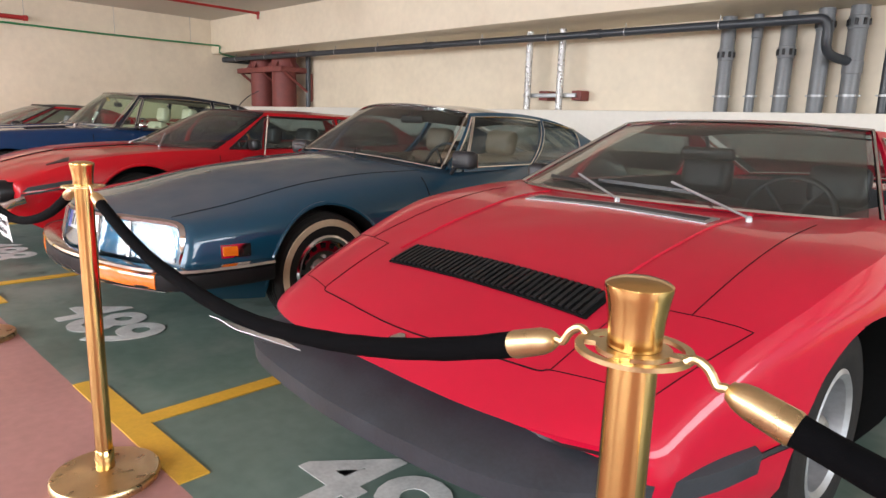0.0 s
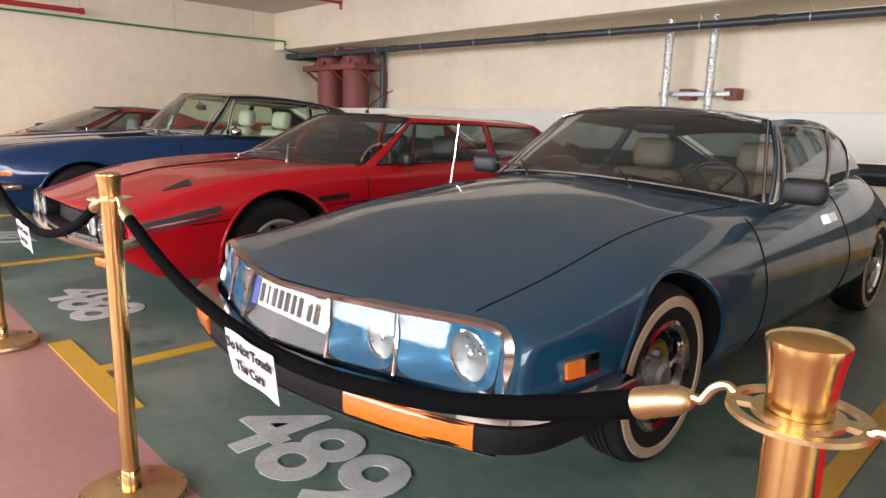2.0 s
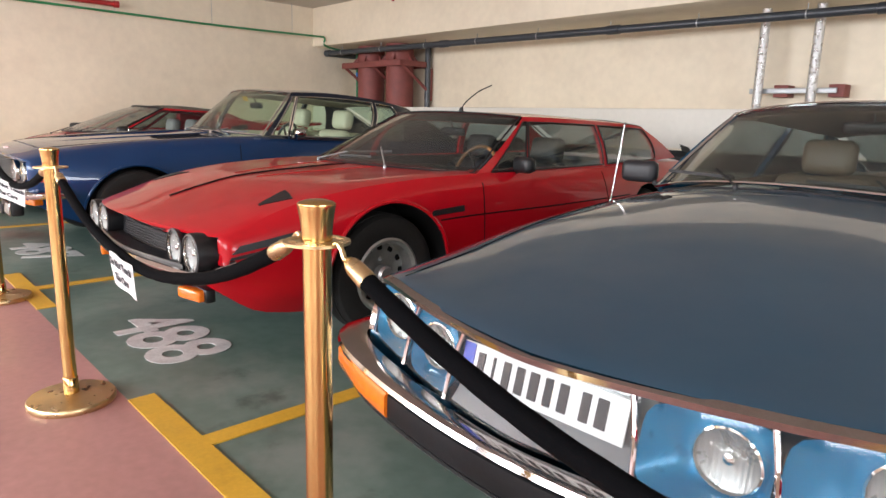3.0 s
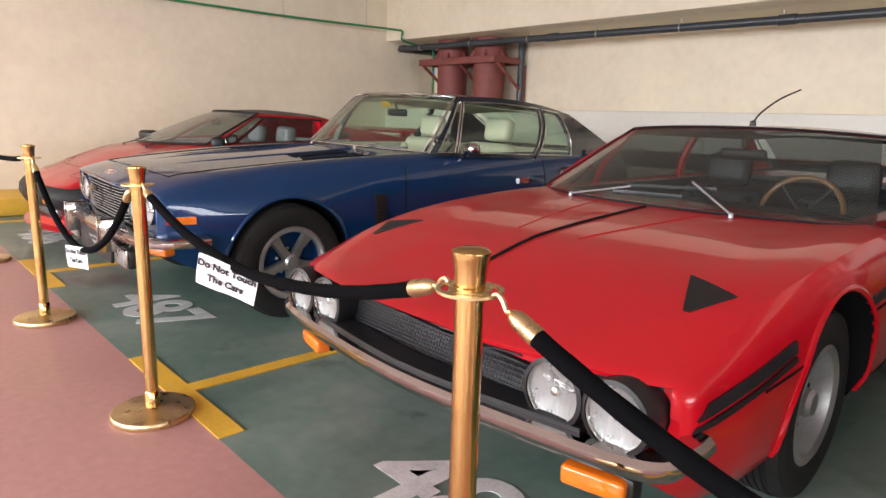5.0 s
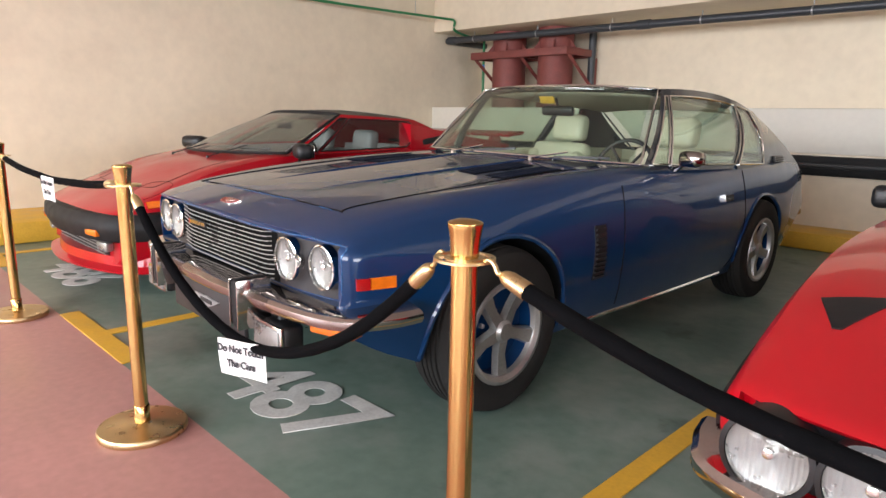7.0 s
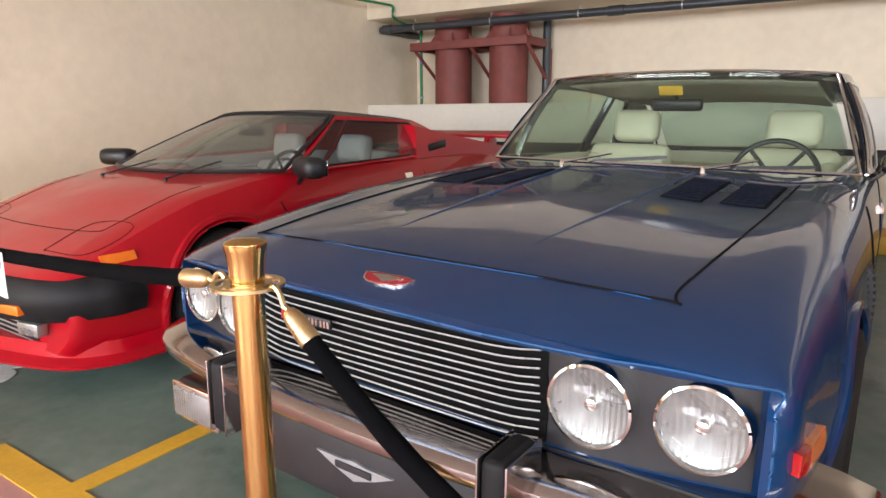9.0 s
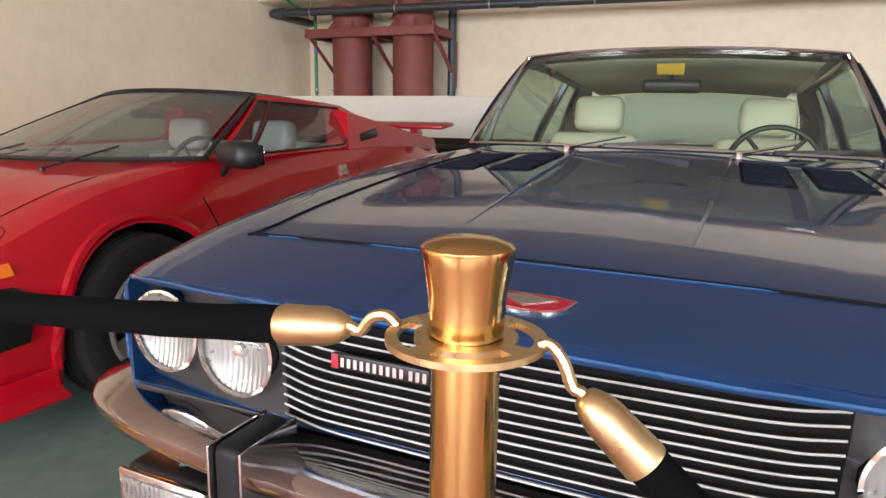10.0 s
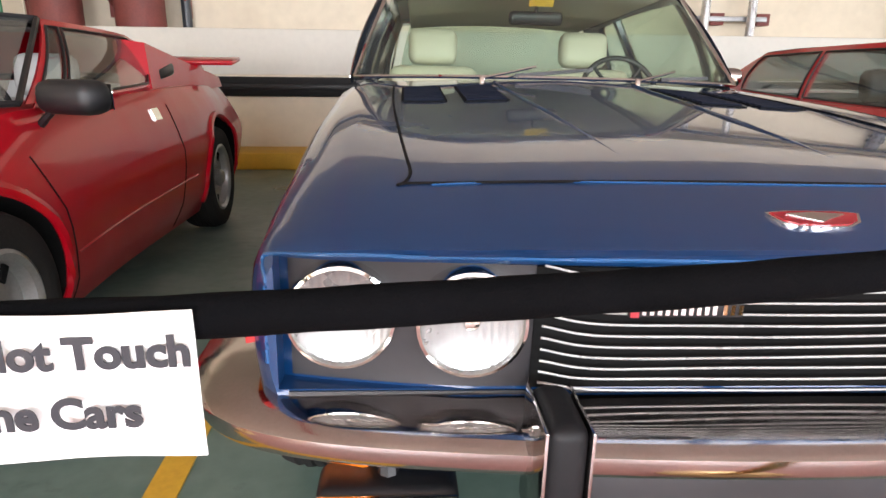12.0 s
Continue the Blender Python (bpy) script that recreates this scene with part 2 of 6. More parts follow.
M_BADGE = mat("badge_red", (0.3, 0.01, 0.02), 0.25, coat=0.6)


# ---------------------------------------------------------------- mesh helpers
def part(name, bm, material, parent=None, label="", smooth=40):
    me = bpy.data.meshes.new(name)
    bm.normal_update()
    if smooth:
        lim = radians(smooth)
        for f in bm.faces:
            f.smooth = True
        for e in bm.edges:
            e.smooth = not (len(e.link_faces) == 2 and e.calc_face_angle(0) > lim)
    bm.to_mesh(me)
    bm.free()
    for mm in material if isinstance(material, (list, tuple)) else [material]:
        me.materials.append(mm)
    ob = new(name, me)
    if parent is not None:
        ob.parent = parent
    if label:
        ob["label"] = label
    return ob


def empty(name, m, label, category, group=""):
    ob = new(name)
    ob.empty_display_size = 0.1
    ob.matrix_world = m
    return tagged(ob, label, category, group)


def box(bm, c, s, m=None, bevel=0.0, seg=2):
    r = bmesh.ops.create_cube(bm, size=1.0)
    vs = r["verts"]
    bmesh.ops.scale(bm, verts=vs, vec=s)
    if bevel:
        es = list({e for v in vs for e in v.link_edges})
        rb = bmesh.ops.bevel(bm, geom=es, offset=bevel, segments=seg, affect="EDGES", profile=0.5)
        vs = list({v for f in rb["faces"] for v in f.verts} | {v for v in vs if v.is_valid})
    if m is not None:
        bmesh.ops.transform(bm, matrix=m, verts=vs)
    bmesh.ops.translate(bm, verts=vs, vec=c)
    return vs


def boxed(name, c, s, material, parent=None, bevel=0.0, m=None, label=""):
    bm = bmesh.new()
    box(bm, c, s, m, bevel)
    return part(name, bm, material, parent, label)


def loft(bm, rings, closed=True, caps=True):
    vs = [[bm.verts.new(p) for p in r] for r in rings]
    n = len(rings[0])
    for a, b in zip(vs, vs[1:]):
        for i in range(n if closed else n - 1):
            j = (i + 1) % n
            bm.faces.new((a[i], a[j], b[j], b[i]))
    if caps and closed:
        bm.faces.new(vs[0][::-1]), bm.faces.new(vs[-1])
    return vs


def sweep(bm, pts, prof, up=Vector((0, 0, 1)), caps=True):
    """Sweep a closed profile [(side, up)] along points."""
    pts = [Vector(p) for p in pts]
    rings = []
    for i, p in enumerate(pts):
        d = (pts[min(i + 1, len(pts) - 1)] - pts[max(i - 1, 0)]).normalized()
        s = d.cross(up)
        s = s.normalized() if s.length > 1e-4 else Vector((1, 0, 0))
        u = s.cross(d)
        rings.append([p + s * a + u * b for a, b in prof])
    return loft(bm, rings, True, caps)


def circle_prof(r, n=10):
    return [(r * math.cos(2 * math.pi * i / n), r * math.sin(2 * math.pi * i / n)) for i in range(n)]


def tube(bm, pts, r, n=8):
    pts = [Vector(p) for p in pts]
    d = (pts[-1] - pts[0]).normalized()
    up = Vector((0, 0, 1)) if abs(d.z) < 0.9 else Vector((0, 1, 0))
    sweep(bm, pts, circle_prof(r, n), up)


def tubed(name, pts, r, material, parent=None, n=8, label=""):
    bm = bmesh.new()
    tube(bm, pts, r, n)
    return part(name, bm, material, parent, label)


def lathe(bm, prof, m=None, n=32, caps=None):
    """Turn a profile [(radius, height)] round z; m places it."""
    rings = [[Vector((r * math.cos(2 * math.pi * i / n), r * math.sin(2 * math.pi * i / n), h)) for i in range(n)] for r, h in prof]
    if m is not None:
        rings = [[m @ p for p in g] for g in rings]
    vs = loft(bm, rings, True, caps is True)
    if caps is not True:
        if prof[0][0] <= 0.03:
            bm.faces.new(vs[0][::-1])
        if prof[-1][0] <= 0.03:
            bm.faces.new(vs[-1])
    return vs


def lathed(name, prof, m, material, parent=None, n=32, label=""):
    bm = bmesh.new()
    lathe(bm, prof, m, n)
    return part(name, bm, material, parent, label)


def bez(pts, n=24):
    """Catmull-Rom through points."""
    P = [Vector(p) for p in pts]
    P = [2 * P[0] - P[1]] + P + [2 * P[-1] - P[-2]]
    out = []
    segs = len(P) - 3
    for i in range(segs):
        a, b, c, d = P[i:i + 4]
        k = max(2, n // segs)
        for j in range(k):
            t = j / k
            out.append(0.5 * ((2 * b) + (c - a) * t + (2 * a - 5 * b + 4 * c - d) * t * t + (3 * b - a - 3 * c + d) * t ** 3))
    out.append(P[-2])
    return out


def pchip(pairs):
    """Smooth monotone curve through (y, value) pairs."""
    xs, vs = [p[0] for p in pairs], [p[1] for p in pairs]
    n = len(xs)
    d = [(vs[i + 1] - vs[i]) / (xs[i + 1] - xs[i]) for i in range(n - 1)]
    g = [d[0]] + [0 if d[i - 1] * d[i] <= 0 else 2 * d[i - 1] * d[i] / (d[i - 1] + d[i]) for i in range(1, n - 1)] + [d[-1]]

    def f(x):
        x = min(max(x, xs[0]), xs[-1])
        i = 0
        while i < n - 2 and x > xs[i + 1]:
            i += 1
        h = xs[i + 1] - xs[i]
        t = (x - xs[i]) / h
        return vs[i] * (1 + 2 * t) * (1 - t) ** 2 + h * g[i] * t * (1 - t) ** 2 + vs[i + 1] * t * t * (3 - 2 * t) + h * g[i + 1] * t * t * (t - 1)
    return f


def text_mesh(name, words, size, depth, material, m, parent=None, spacing=1.0, bold=0.0):
    """Built-in font as a mesh: reads along local x, stands along local y, faces local z."""
    cu = bpy.data.curves.new(name, "FONT")
    cu.body, cu.size, cu.extrude, cu.align_x, cu.align_y = words, size, depth, "CENTER", "CENTER"
    cu.space_character, cu.offset, cu.resolution_u, cu.space_line = spacing, bold, 4, 0.85
    tmp = new(name, cu)
    me = bpy.data.meshes.new_from_object(tmp.evaluated_get(bpy.context.evaluated_depsgraph_get()))
    bpy.data.objects.remove(tmp)
    me.materials.clear()
    me.materials.append(material)
    me.name = name
    ob = new(name, me)
    if parent is not None:
        ob.parent = parent
    ob.matrix_local = m
    return ob


# ---------------------------------------------------------------- the garage
X0, X1, Y0 = -15.05, 7.5, -5.5
YB, YW = 7.74, 8.97
CEIL, BEAM = 3.3, 2.555


def structure(name, c, s, material, label, bevel=0.0):
    return tagged(boxed(name, c, s, material, None, bevel), label, "wall" if "wall" in name else name.split("_")[0], kind="structure")


structure("floor", ((X0 + X1) / 2, (1.25 + YW) / 2, -0.1), (X1 - X0 + 0.6, YW - 1.25, 0.2), M_FLOOR, "green painted concrete parking floor, worn and stained")
structure("floor_aisle", ((X0 + X1) / 2, (1.25 + Y0) / 2 - 0.15, -0.1), (X1 - X0 + 0.6, 1.25 - Y0 + 0.3, 0.2), M_PINK, "pink painted concrete aisle with scuffs")
structure("ceiling", ((X0 + X1) / 2, (Y0 + YW) / 2, CEIL + 0.15), (X1 - X0 + 0.8, YW - Y0 + 0.8, 0.3), M_CEIL, "off-white painted concrete ceiling slab")
structure("wall_west", (X0 - 0.15, (Y0 + YW) / 2, CEIL / 2), (0.3, YW - Y0 + 0.6, CEIL), M_WALL, "cream painted plaster wall with faint stains")
structure("wall_north", ((X0 + X1) / 2, YW + 0.15, CEIL / 2), (X1 - X0, 0.3, CEIL), M_WALL, "cream painted plaster wall behind the pipes")
structure("wall_north_low", ((X0 + X1) / 2, (YB + YW) / 2, 0.46), (X1 - X0, YW - YB, 0.92), M_WALL, "cream painted low wall with black bumper strip")
structure("wall_north_band", ((X0 + X1) / 2, (YB + YW) / 2, 1.15), (X1 - X0, YW - YB - 0.004, 0.46), M_WHITEWALL, "white painted ledge on top of the low wall", 0.012)
structure("beam_north", ((X0 + X1) / 2, (7.76 + YW) / 2, (CEIL + BEAM) / 2), (X1 - X0, YW - 7.76, CEIL - BEAM), M_WALL, "deep cream painted concrete beam under the ceiling", 0.015)
# unseen end walls, added to frame the end fill light
structure("wall_east_low", (X1 + 0.15, (Y0 + YW) / 2, 0.5), (0.3, YW - Y0 + 0.6, 1.0), M_WALL, "unseen cream parapet wall added below the end fill light")
structure("wall_east_top", (X1 + 0.15, (Y0 + YW) / 2, 3.05), (0.3, YW - Y0 + 0.6, 0.4), M_WALL, "unseen cream beam added above the end fill light")
structure("wall_south_low", ((X0 + X1) / 2, Y0 - 0.15, 0.5), (X1 - X0, 0.3, 1.0), M_WALL, "cream parapet wall along the aisle")
structure("wall_south_top", ((X0 + X1) / 2, Y0 - 0.15, 3.05), (X1 - X0, 0.3, 0.4), M_WALL, "cream beam over the parapet openings")
for k, px in enumerate((X0 + 0.2, -9.8, -3.4, 3.0, X1 - 0.2)):
    structure("wall_column_%d" % (k + 1), (px, Y0 - 0.15, 1.925), (0.6, 0.296, 1.85), M_WALL, "cream painted square concrete column")
structure("bumper_strip", ((X0 + X1) / 2, YB - 0.03, 0.80), (X1 - X0 - 0.01, 0.06, 0.20), M_BLACKRUB, "black rubber bumper strip along the low wall", 0.012)
structure("bumper_strip_groove", ((X0 + X1) / 2, YB - 0.065, 0.80), (X1 - X0 - 0.02, 0.012, 0.05), M_BLACKPLAST, "raised rib on the black bumper strip", 0.004)


def kerb(name, c, s, label):
    bm = bmesh.new()
    box(bm, c, s, None, 0.02)
    return tagged(part(name, bm, M_YELLOW), label, "kerb", kind="structure")


kerb("kerb_north", ((X0 + X1) / 2, YB - 0.27, 0.085), (X1 - X0 - 1.2, 0.54, 0.17), "yellow painted concrete kerb along the low wall")
kerb("kerb_west", (X0 + 0.5, 3.4, 0.10), (0.99, 8.6, 0.20), "yellow painted concrete kerb along the side wall")

# painted bay marks
DIV = (-2.835, -5.495, -8.19, -10.95, -13.65, -0.17, 2.5)
for k, dx in enumerate(DIV):
    o = boxed("parking_line", (dx, 1.30, 0.003), (1.06, 0.105, 0.006), M_YELLOW)
    tagged(o, "yellow painted bay tick on the floor edge", "line", "bay marks", "structure")
    o = boxed("parking_line", (dx, 1.3525 + 2.5, 0.003), (0.085, 5.0, 0.006), M_YELLOW)
    tagged(o, "yellow painted line between two parking bays", "line", "bay marks", "structure")
for words, nx in (("490", -1.73), ("489", -4.19), ("488", -6.71), ("487", -9.51), ("486", -12.53)):
    o = text_mesh("bay_number", words, 0.56, 0.0015, M_NUMBER, pose(nx, 1.645, 0.0025), None, 0.95, 0.012)
    tagged(o, "worn white stencilled bay number %s on green floor" % words, "bay number", "bay numbers", "structure")


# ---------------------------------------------------------------- cars: general makers
class Car:
    """Body lofted from side and plan curves; local x across, y back from the nose, z up."""

    def __init__(self, name, m, label, paint, spec):
        self.root = empty(name, m, label, "car", "parked cars")
        self.paint, self.s = paint, spec
        self.build_body()

    def section(self, y):
        s = self.s
        wm, ws, wh = s["wm"](y), s["ws"](y), s["wh"](y)
        zb, zm, zs, zh, zc = s["zb"](y), s["zm"](y), s["zs"](y), s["zh"](y), s["zc"](y)
        wb = wm - s.get("tuck", 0.09)
        ctrl = [Vector((wb, 0, zb)), Vector((wm - 0.02, 0, zb + 0.35 * (zm - zb))), Vector((wm, 0, zm)), Vector((ws, 0, zs)), Vector((wh, 0, zh)), Vector((0, 0, zc))]
        soft = s.get("soft", 1.0)
        pts = []
        P = [ctrl[0]] + ctrl + [Vector((-wh, 0, zh))]
        for i in range(len(ctrl) - 1):
            a, b, c, d = P[i:i + 4]
            k = (3, 4, 6, 5, 8)[i]
            for j in range(k):
                t = j / k
                cr = 0.5 * ((2 * b) + (c - a) * t + (2 * a - 5 * b + 4 * c - d) * t * t + (3 * b - a - 3 * c + d) * t ** 3)
                pts.append(cr * soft + b.lerp(c, t) * (1 - soft))
        half = pts
        full = half + [ctrl[-1]] + [Vector((-p.x, 0, p.z)) for p in half[::-1]]
        return full

    def build_body(self):
        s = self.s
        L, W, bow = s["L"], s["W"], s.get("bow", 0.1)
        fine = [0, 0.012, 0.03, 0.06, 0.1, 0.16, 0.23]
        ys = fine + [0.23 + (L - 0.46) * i / 54 for i in range(1, 54)] + [L - f for f in fine[::-1]]
        rings = []
        for y in ys:
            sec = self.section(y)
            e = min(y, L - y)
            k = 1 - s.get("round", 0.03) * max(0, 1 - e / 0.06) ** 2
            zmid = (sec[0].z + sec[len(sec) // 2].z) / 2
            ring = []
            for p in sec:
                fx = min(1, abs(p.x) / W)
                front = max(0, 1 - y / 1.4) ** 2
                back = max(0, 1 - (L - y) / 1.2) ** 2
                rake = s.get("rake", 0.0) * (0.7 - p.z) * front
                ring.append(Vector((p.x * k, y + s.get("nose_back", 0.0) * max(0, 1 - y / 0.9) + bow * fx ** s.get("bowp", 2.4) * front - s.get("bow2", 0.08) * fx ** 2.4 * back + rake, zmid + (p.z - zmid) * k)))
            rings.append(ring)
        bm = bmesh.new()
        loft(bm, rings, True, True)
        bmesh.ops.recalc_face_normals(bm, faces=bm.faces)
        me = bpy.data.meshes.new("body")
        bm.to_mesh(me)
        bm.free()
        ob = new("body", me)
        # cutters for wheel wells and cabin
        bm = bmesh.new()
        for y, z, r in s["arches"]:
            for sx in (-1, 1):
                prof = [(r, -0.21), (r, 0.30)]
                lathe(bm, prof, Matrix.Translation((sx * (W - 0.09), y, z)) @ pose(0, 0, 0, 0, 90 * sx, 0), 40, True)
        x, y0, y1, z0 = s["cabin"]
        box(bm, (0, (y0 + y1) / 2, z0 + 0.75), (2 * x, y1 - y0, 1.5))
        if s.get("recess"):
            rx, rz0, rz1, rd = s["recess"]
            rr = []
            for i in range(17):
                xx = rx * (i / 8 - 1)
                yb = bow * (abs(xx) / W) ** s.get("bowp", 2.4) + rd
                rr.append([Vector((xx, yb - 0.4, rz0)), Vector((xx, yb, rz0)), Vector((xx, yb, rz1)), Vector((xx, yb - 0.4, rz1))])
            loft(bm, rr)
        bmesh.ops.recalc_face_normals(bm, faces=bm.faces)
        cme = bpy.data.meshes.new("cut")
        bm.to_mesh(cme)
        bm.free()
        cut = new("cut", cme)
        md = ob.modifiers.new("cut", "BOOLEAN")
        md.operation, md.object, md.solver = "DIFFERENCE", cut, "EXACT"
        done = bpy.data.meshes.new_from_object(ob.evaluated_get(bpy.context.evaluated_depsgraph_get()))
        bpy.data.objects.remove(ob), bpy.data.objects.remove(cut)
        bpy.data.meshes.remove(me), bpy.data.meshes.remove(cme)
        bm = bmesh.new()
        bm.from_mesh(done)
        bpy.data.meshes.remove(done)
        for f in bm.faces:
            c = f.calc_center_median()
            f.material_index = 0
            if abs(c.x) < x + 0.003 and y0 - 0.003 < c.y < y1 + 0.003 and c.z > z0 - 0.003 and (c.z < z0 + 0.003 or abs(abs(c.x) - x) < 0.003 or min(abs(c.y - y0), abs(c.y - y1)) < 0.003):
                f.material_index = 1
            for wy, wz, r in s["arches"]:
                if (c.y - wy) ** 2 + (c.z - wz) ** 2 < (r + 0.002) ** 2 and abs(c.x) > W - 0.31 and c.z < wz + r - 0.001 and (abs(abs(c.x) - W + 0.3) < 0.004 or abs(math.hypot(c.y - wy, c.z - wz) - r) < 0.01):
                    f.material_index = 2
            if f.normal.z < -0.85 and c.z < 0.5:
                f.material_index = 2
        self.tree = BVHTree.FromBMesh(bm)
        self.body = part("body", bm, [self.paint, s.get("trimmat", M_BLACKLEATHER), M_UNDER], self.root, "", 32)

    # projections on to the body
    def top(self, x, y, lift=0.002):
        h, n, _, _ = self.tree.ray_cast(Vector((x, y, 2.5)), Vector((0, 0, -1)))
        return (h + n * lift) if h else Vector((x, y, 0.7))

    def side(self, sx, y, z, lift=0.002):
        h, n, _, _ = self.tree.ray_cast(Vector((sx * 2, y, z)), Vector((-sx, 0, 0)))
        return (h + n * lift) if h else Vector((sx * self.s["W"], y, z))

    def nose(self, x, z, lift=0.002):
        h, n, _, _ = self.tree.ray_cast(Vector((x, -1, z)), Vector((0, 1, 0)))
        return (h + n * lift) if h else Vector((x, 0.1, z))

    def line(self, name, pts, how, r, material, n=30, parent=None):
        """A bead along the body (gap, trim, crease) through points given in the projection's own two numbers."""
        path = [how(p) for p in bez([(a, b, 0) for a, b in pts], n)]
        bm = bmesh.new()
        tube(bm, path, r, 6)
        return part(name, bm, material, parent or self.root)

    def top_line(self, name, pts, r=0.004, material=None, n=30):
        return self.line(name, pts, lambda p: self.top(p.x, p.y, 0.001), r, material or M_SEAM, n)

    def side_line(self, name, pts, sx, r=0.004, material=None, n=30):
        return self.line(name, pts, lambda p: self.side(sx, p.x, p.y, 0.0), r, material or M_SEAM, n)

    def nose_line(self, name, pts, r=0.004, material=None, n=30, lift=0.0):
        return self.line(name, pts, lambda p: self.nose(p.x, p.y, lift), r, material or M_SEAM, n)

    def pad(self, name, corners, how, thick, material, nu=8, nv=4, label=""):
        """A plate that hugs the body between four corners (two numbers each) with real thickness."""
        a, b, c, d = [Vector((*p, 0)) for p in corners]
        grid, low = [], []
        for j in range(nv + 1):
            row, lrow = [], []
            for i in range(nu + 1):
                q = a.lerp(b, i / nu).lerp(d.lerp(c, i / nu), j / nv)
                row.append(how(q, thick)), lrow.append(how(q, -0.008))
            grid.append(row), low.append(lrow)
        bm = bmesh.new()
        V = [[bm.verts.new(p) for p in r] for r in grid]
        Wd = [[bm.verts.new(p) for p in r] for r in low]
        for j in range(nv):
            for i in range(nu):
                bm.faces.new((V[j][i], V[j][i + 1], V[j + 1][i + 1], V[j + 1][i]))
        rim = [(0, i) for i in range(nu)] + [(j, nu) for j in range(nv)] + [(nv, i) for i in range(nu, 0, -1)] + [(j, 0) for j in range(nv, 0, -1)]
        for (j, i), (j2, i2) in zip(rim, rim[1:] + rim[:1]):
            bm.faces.new((V[j2][i2], V[j][i], Wd[j][i], Wd[j2][i2]))
        bmesh.ops.recalc_face_normals(bm, faces=bm.faces)
        return part(name, bm, material, self.root, label)

    def top_pad(self, name, corners, thick, material, nu=8, nv=4, label=""):
        return self.pad(name, corners, lambda q, t: self.top(q.x, q.y, t), thick, material, nu, nv, label)

    def side_pad(self, name, corners, sx, thick, material, nu=8, nv=4, label=""):
        return self.pad(name, corners, lambda q, t: self.side(sx, q.x, q.y, t), thick, material, nu, nv, label)

    def nose_pad(self, name, corners, thick, material, nu=8, nv=4, label=""):
        return self.pad(name, corners, lambda q, t: self.nose(q.x, q.y, t), thick, material, nu, nv, label)

    # upper works
    def arc(self, centre, corner, u):
        """Point at u in -1..1 on a bowed cross edge given its middle and its corner."""
        a = abs(u) ** 2.2
        return Vector((corner[0] * u, centre[0] + (corner[1] - centre[0]) * a, centre[1] + (corner[2] - centre[1]) * a))

    def sheet(self, name, fn, nu, nv, thick, material, inward, label="", parent=None):
        bm = bmesh.new()
        g = [[fn(i / nu, j / nv) for i in range(nu + 1)] for j in range(nv + 1)]
        V = [[bm.verts.new(p) for p in r] for r in g]
        Q = [[bm.verts.new(p + (inward - p).normalized() * thick) for p in r] for r in g]
        for j in range(nv):
            for i in range(nu):
                bm.faces.new((V[j][i], V[j][i + 1], V[j + 1][i + 1], V[j + 1][i]))
                bm.faces.new((Q[j][i], Q[j + 1][i], Q[j + 1][i + 1], Q[j][i + 1]))
        rim = [(0, i) for i in range(nu)] + [(j, nu) for j in range(nv)] + [(nv, i) for i in range(nu, 0, -1)] + [(j, 0) for j in range(nv, 0, -1)]
        for (j, i), (j2, i2) in zip(rim, rim[1:] + rim[:1]):
            bm.faces.new((V[j2][i2], V[j][i], Q[j][i], Q[j2][i2]))
        bmesh.ops.recalc_face_normals(bm, faces=bm.faces)
        return part(name, bm, material, parent or self.root, label)

    def greenhouse(self, g):
        """g: base, top, rtop, rbase as (centre y, centre z, corner x, corner y, corner z); windows; glass; pillar."""
        E = {k: ((g[k][0], g[k][1]), g[k][2:]) for k in ("base", "top", "rtop", "rbase")}
        mid = Vector((0, (g["top"][0] + g["rtop"][0]) / 2, 0.8))
        glass, paint = g.get("glass", M_GLASS_D), g.get("pillar", self.paint)

        def screen(a, b, bulge):
            def fn(u, v):
                q = 2 * u - 1
                p = self.arc(*E[a], q).lerp(self.arc(*E[b], q), v)
                out = (p - mid).normalized()
                return p + out * bulge * (1 - q * q) * 4 * v * (1 - v)
            return fn
        inset = 0.03

        def trim(fn, du, dv):
            return lambda u, v: fn(du + u * (1 - 2 * du), dv + v * (1 - 2 * dv))
        ws = screen("base", "top", g.get("ws_bulge", 0.03))
        rs = screen("rtop", "rbase", g.get("rs_bulge", 0.03))
        w = self.sheet("windscreen", trim(ws, inset, 0.03), 14, 8, 0.006, g.get("wglass", glass), mid, "curved windscreen glass")
        w.visible_shadow = False
        if g.get("rear_glass", True):
            w = self.sheet("rear_window", trim(rs, 0.06, 0.06), 12, 8, 0.006, g.get("rglass", glass), mid, "sloping rear glass")
            w.visible_shadow = False
        else:
            self.sheet("rear_panel", rs, 12, 8, 0.01, paint, mid)
        self.sheet("roof", screen("top", "rtop", g.get("crown", 0.025)), 14, 10, 0.03, g.get("roofmat", paint), mid, "low painted roof")
        self.sheet("headlining", lambda u, v: screen("top", "rtop", 0.0)(0.06 + 0.88 * u, 0.03 + 0.94 * v) - Vector((0, 0, 0.035)), 8, 6, 0.01, g.get("lining", M_BLACKLEATHER), mid)
        fr = g.get("frame", M_CHROME)
        for nm, fn, on in (("windscreen_trim", ws, True), ("rear_window_trim", rs, g.get("rear_glass", True))):
            if on:
                ring = [fn(0.01 + 0.98 * i / 20, 0.01) for i in range(21)] + [fn(0.99, 0.02 + 0.96 * i / 10) for i in range(11)] + [fn(0.99 - 0.98 * i / 20, 0.99) for i in range(21)] + [fn(0.01, 0.98 - 0.96 * i / 10) for i in range(11)]
                bm = bmesh.new()
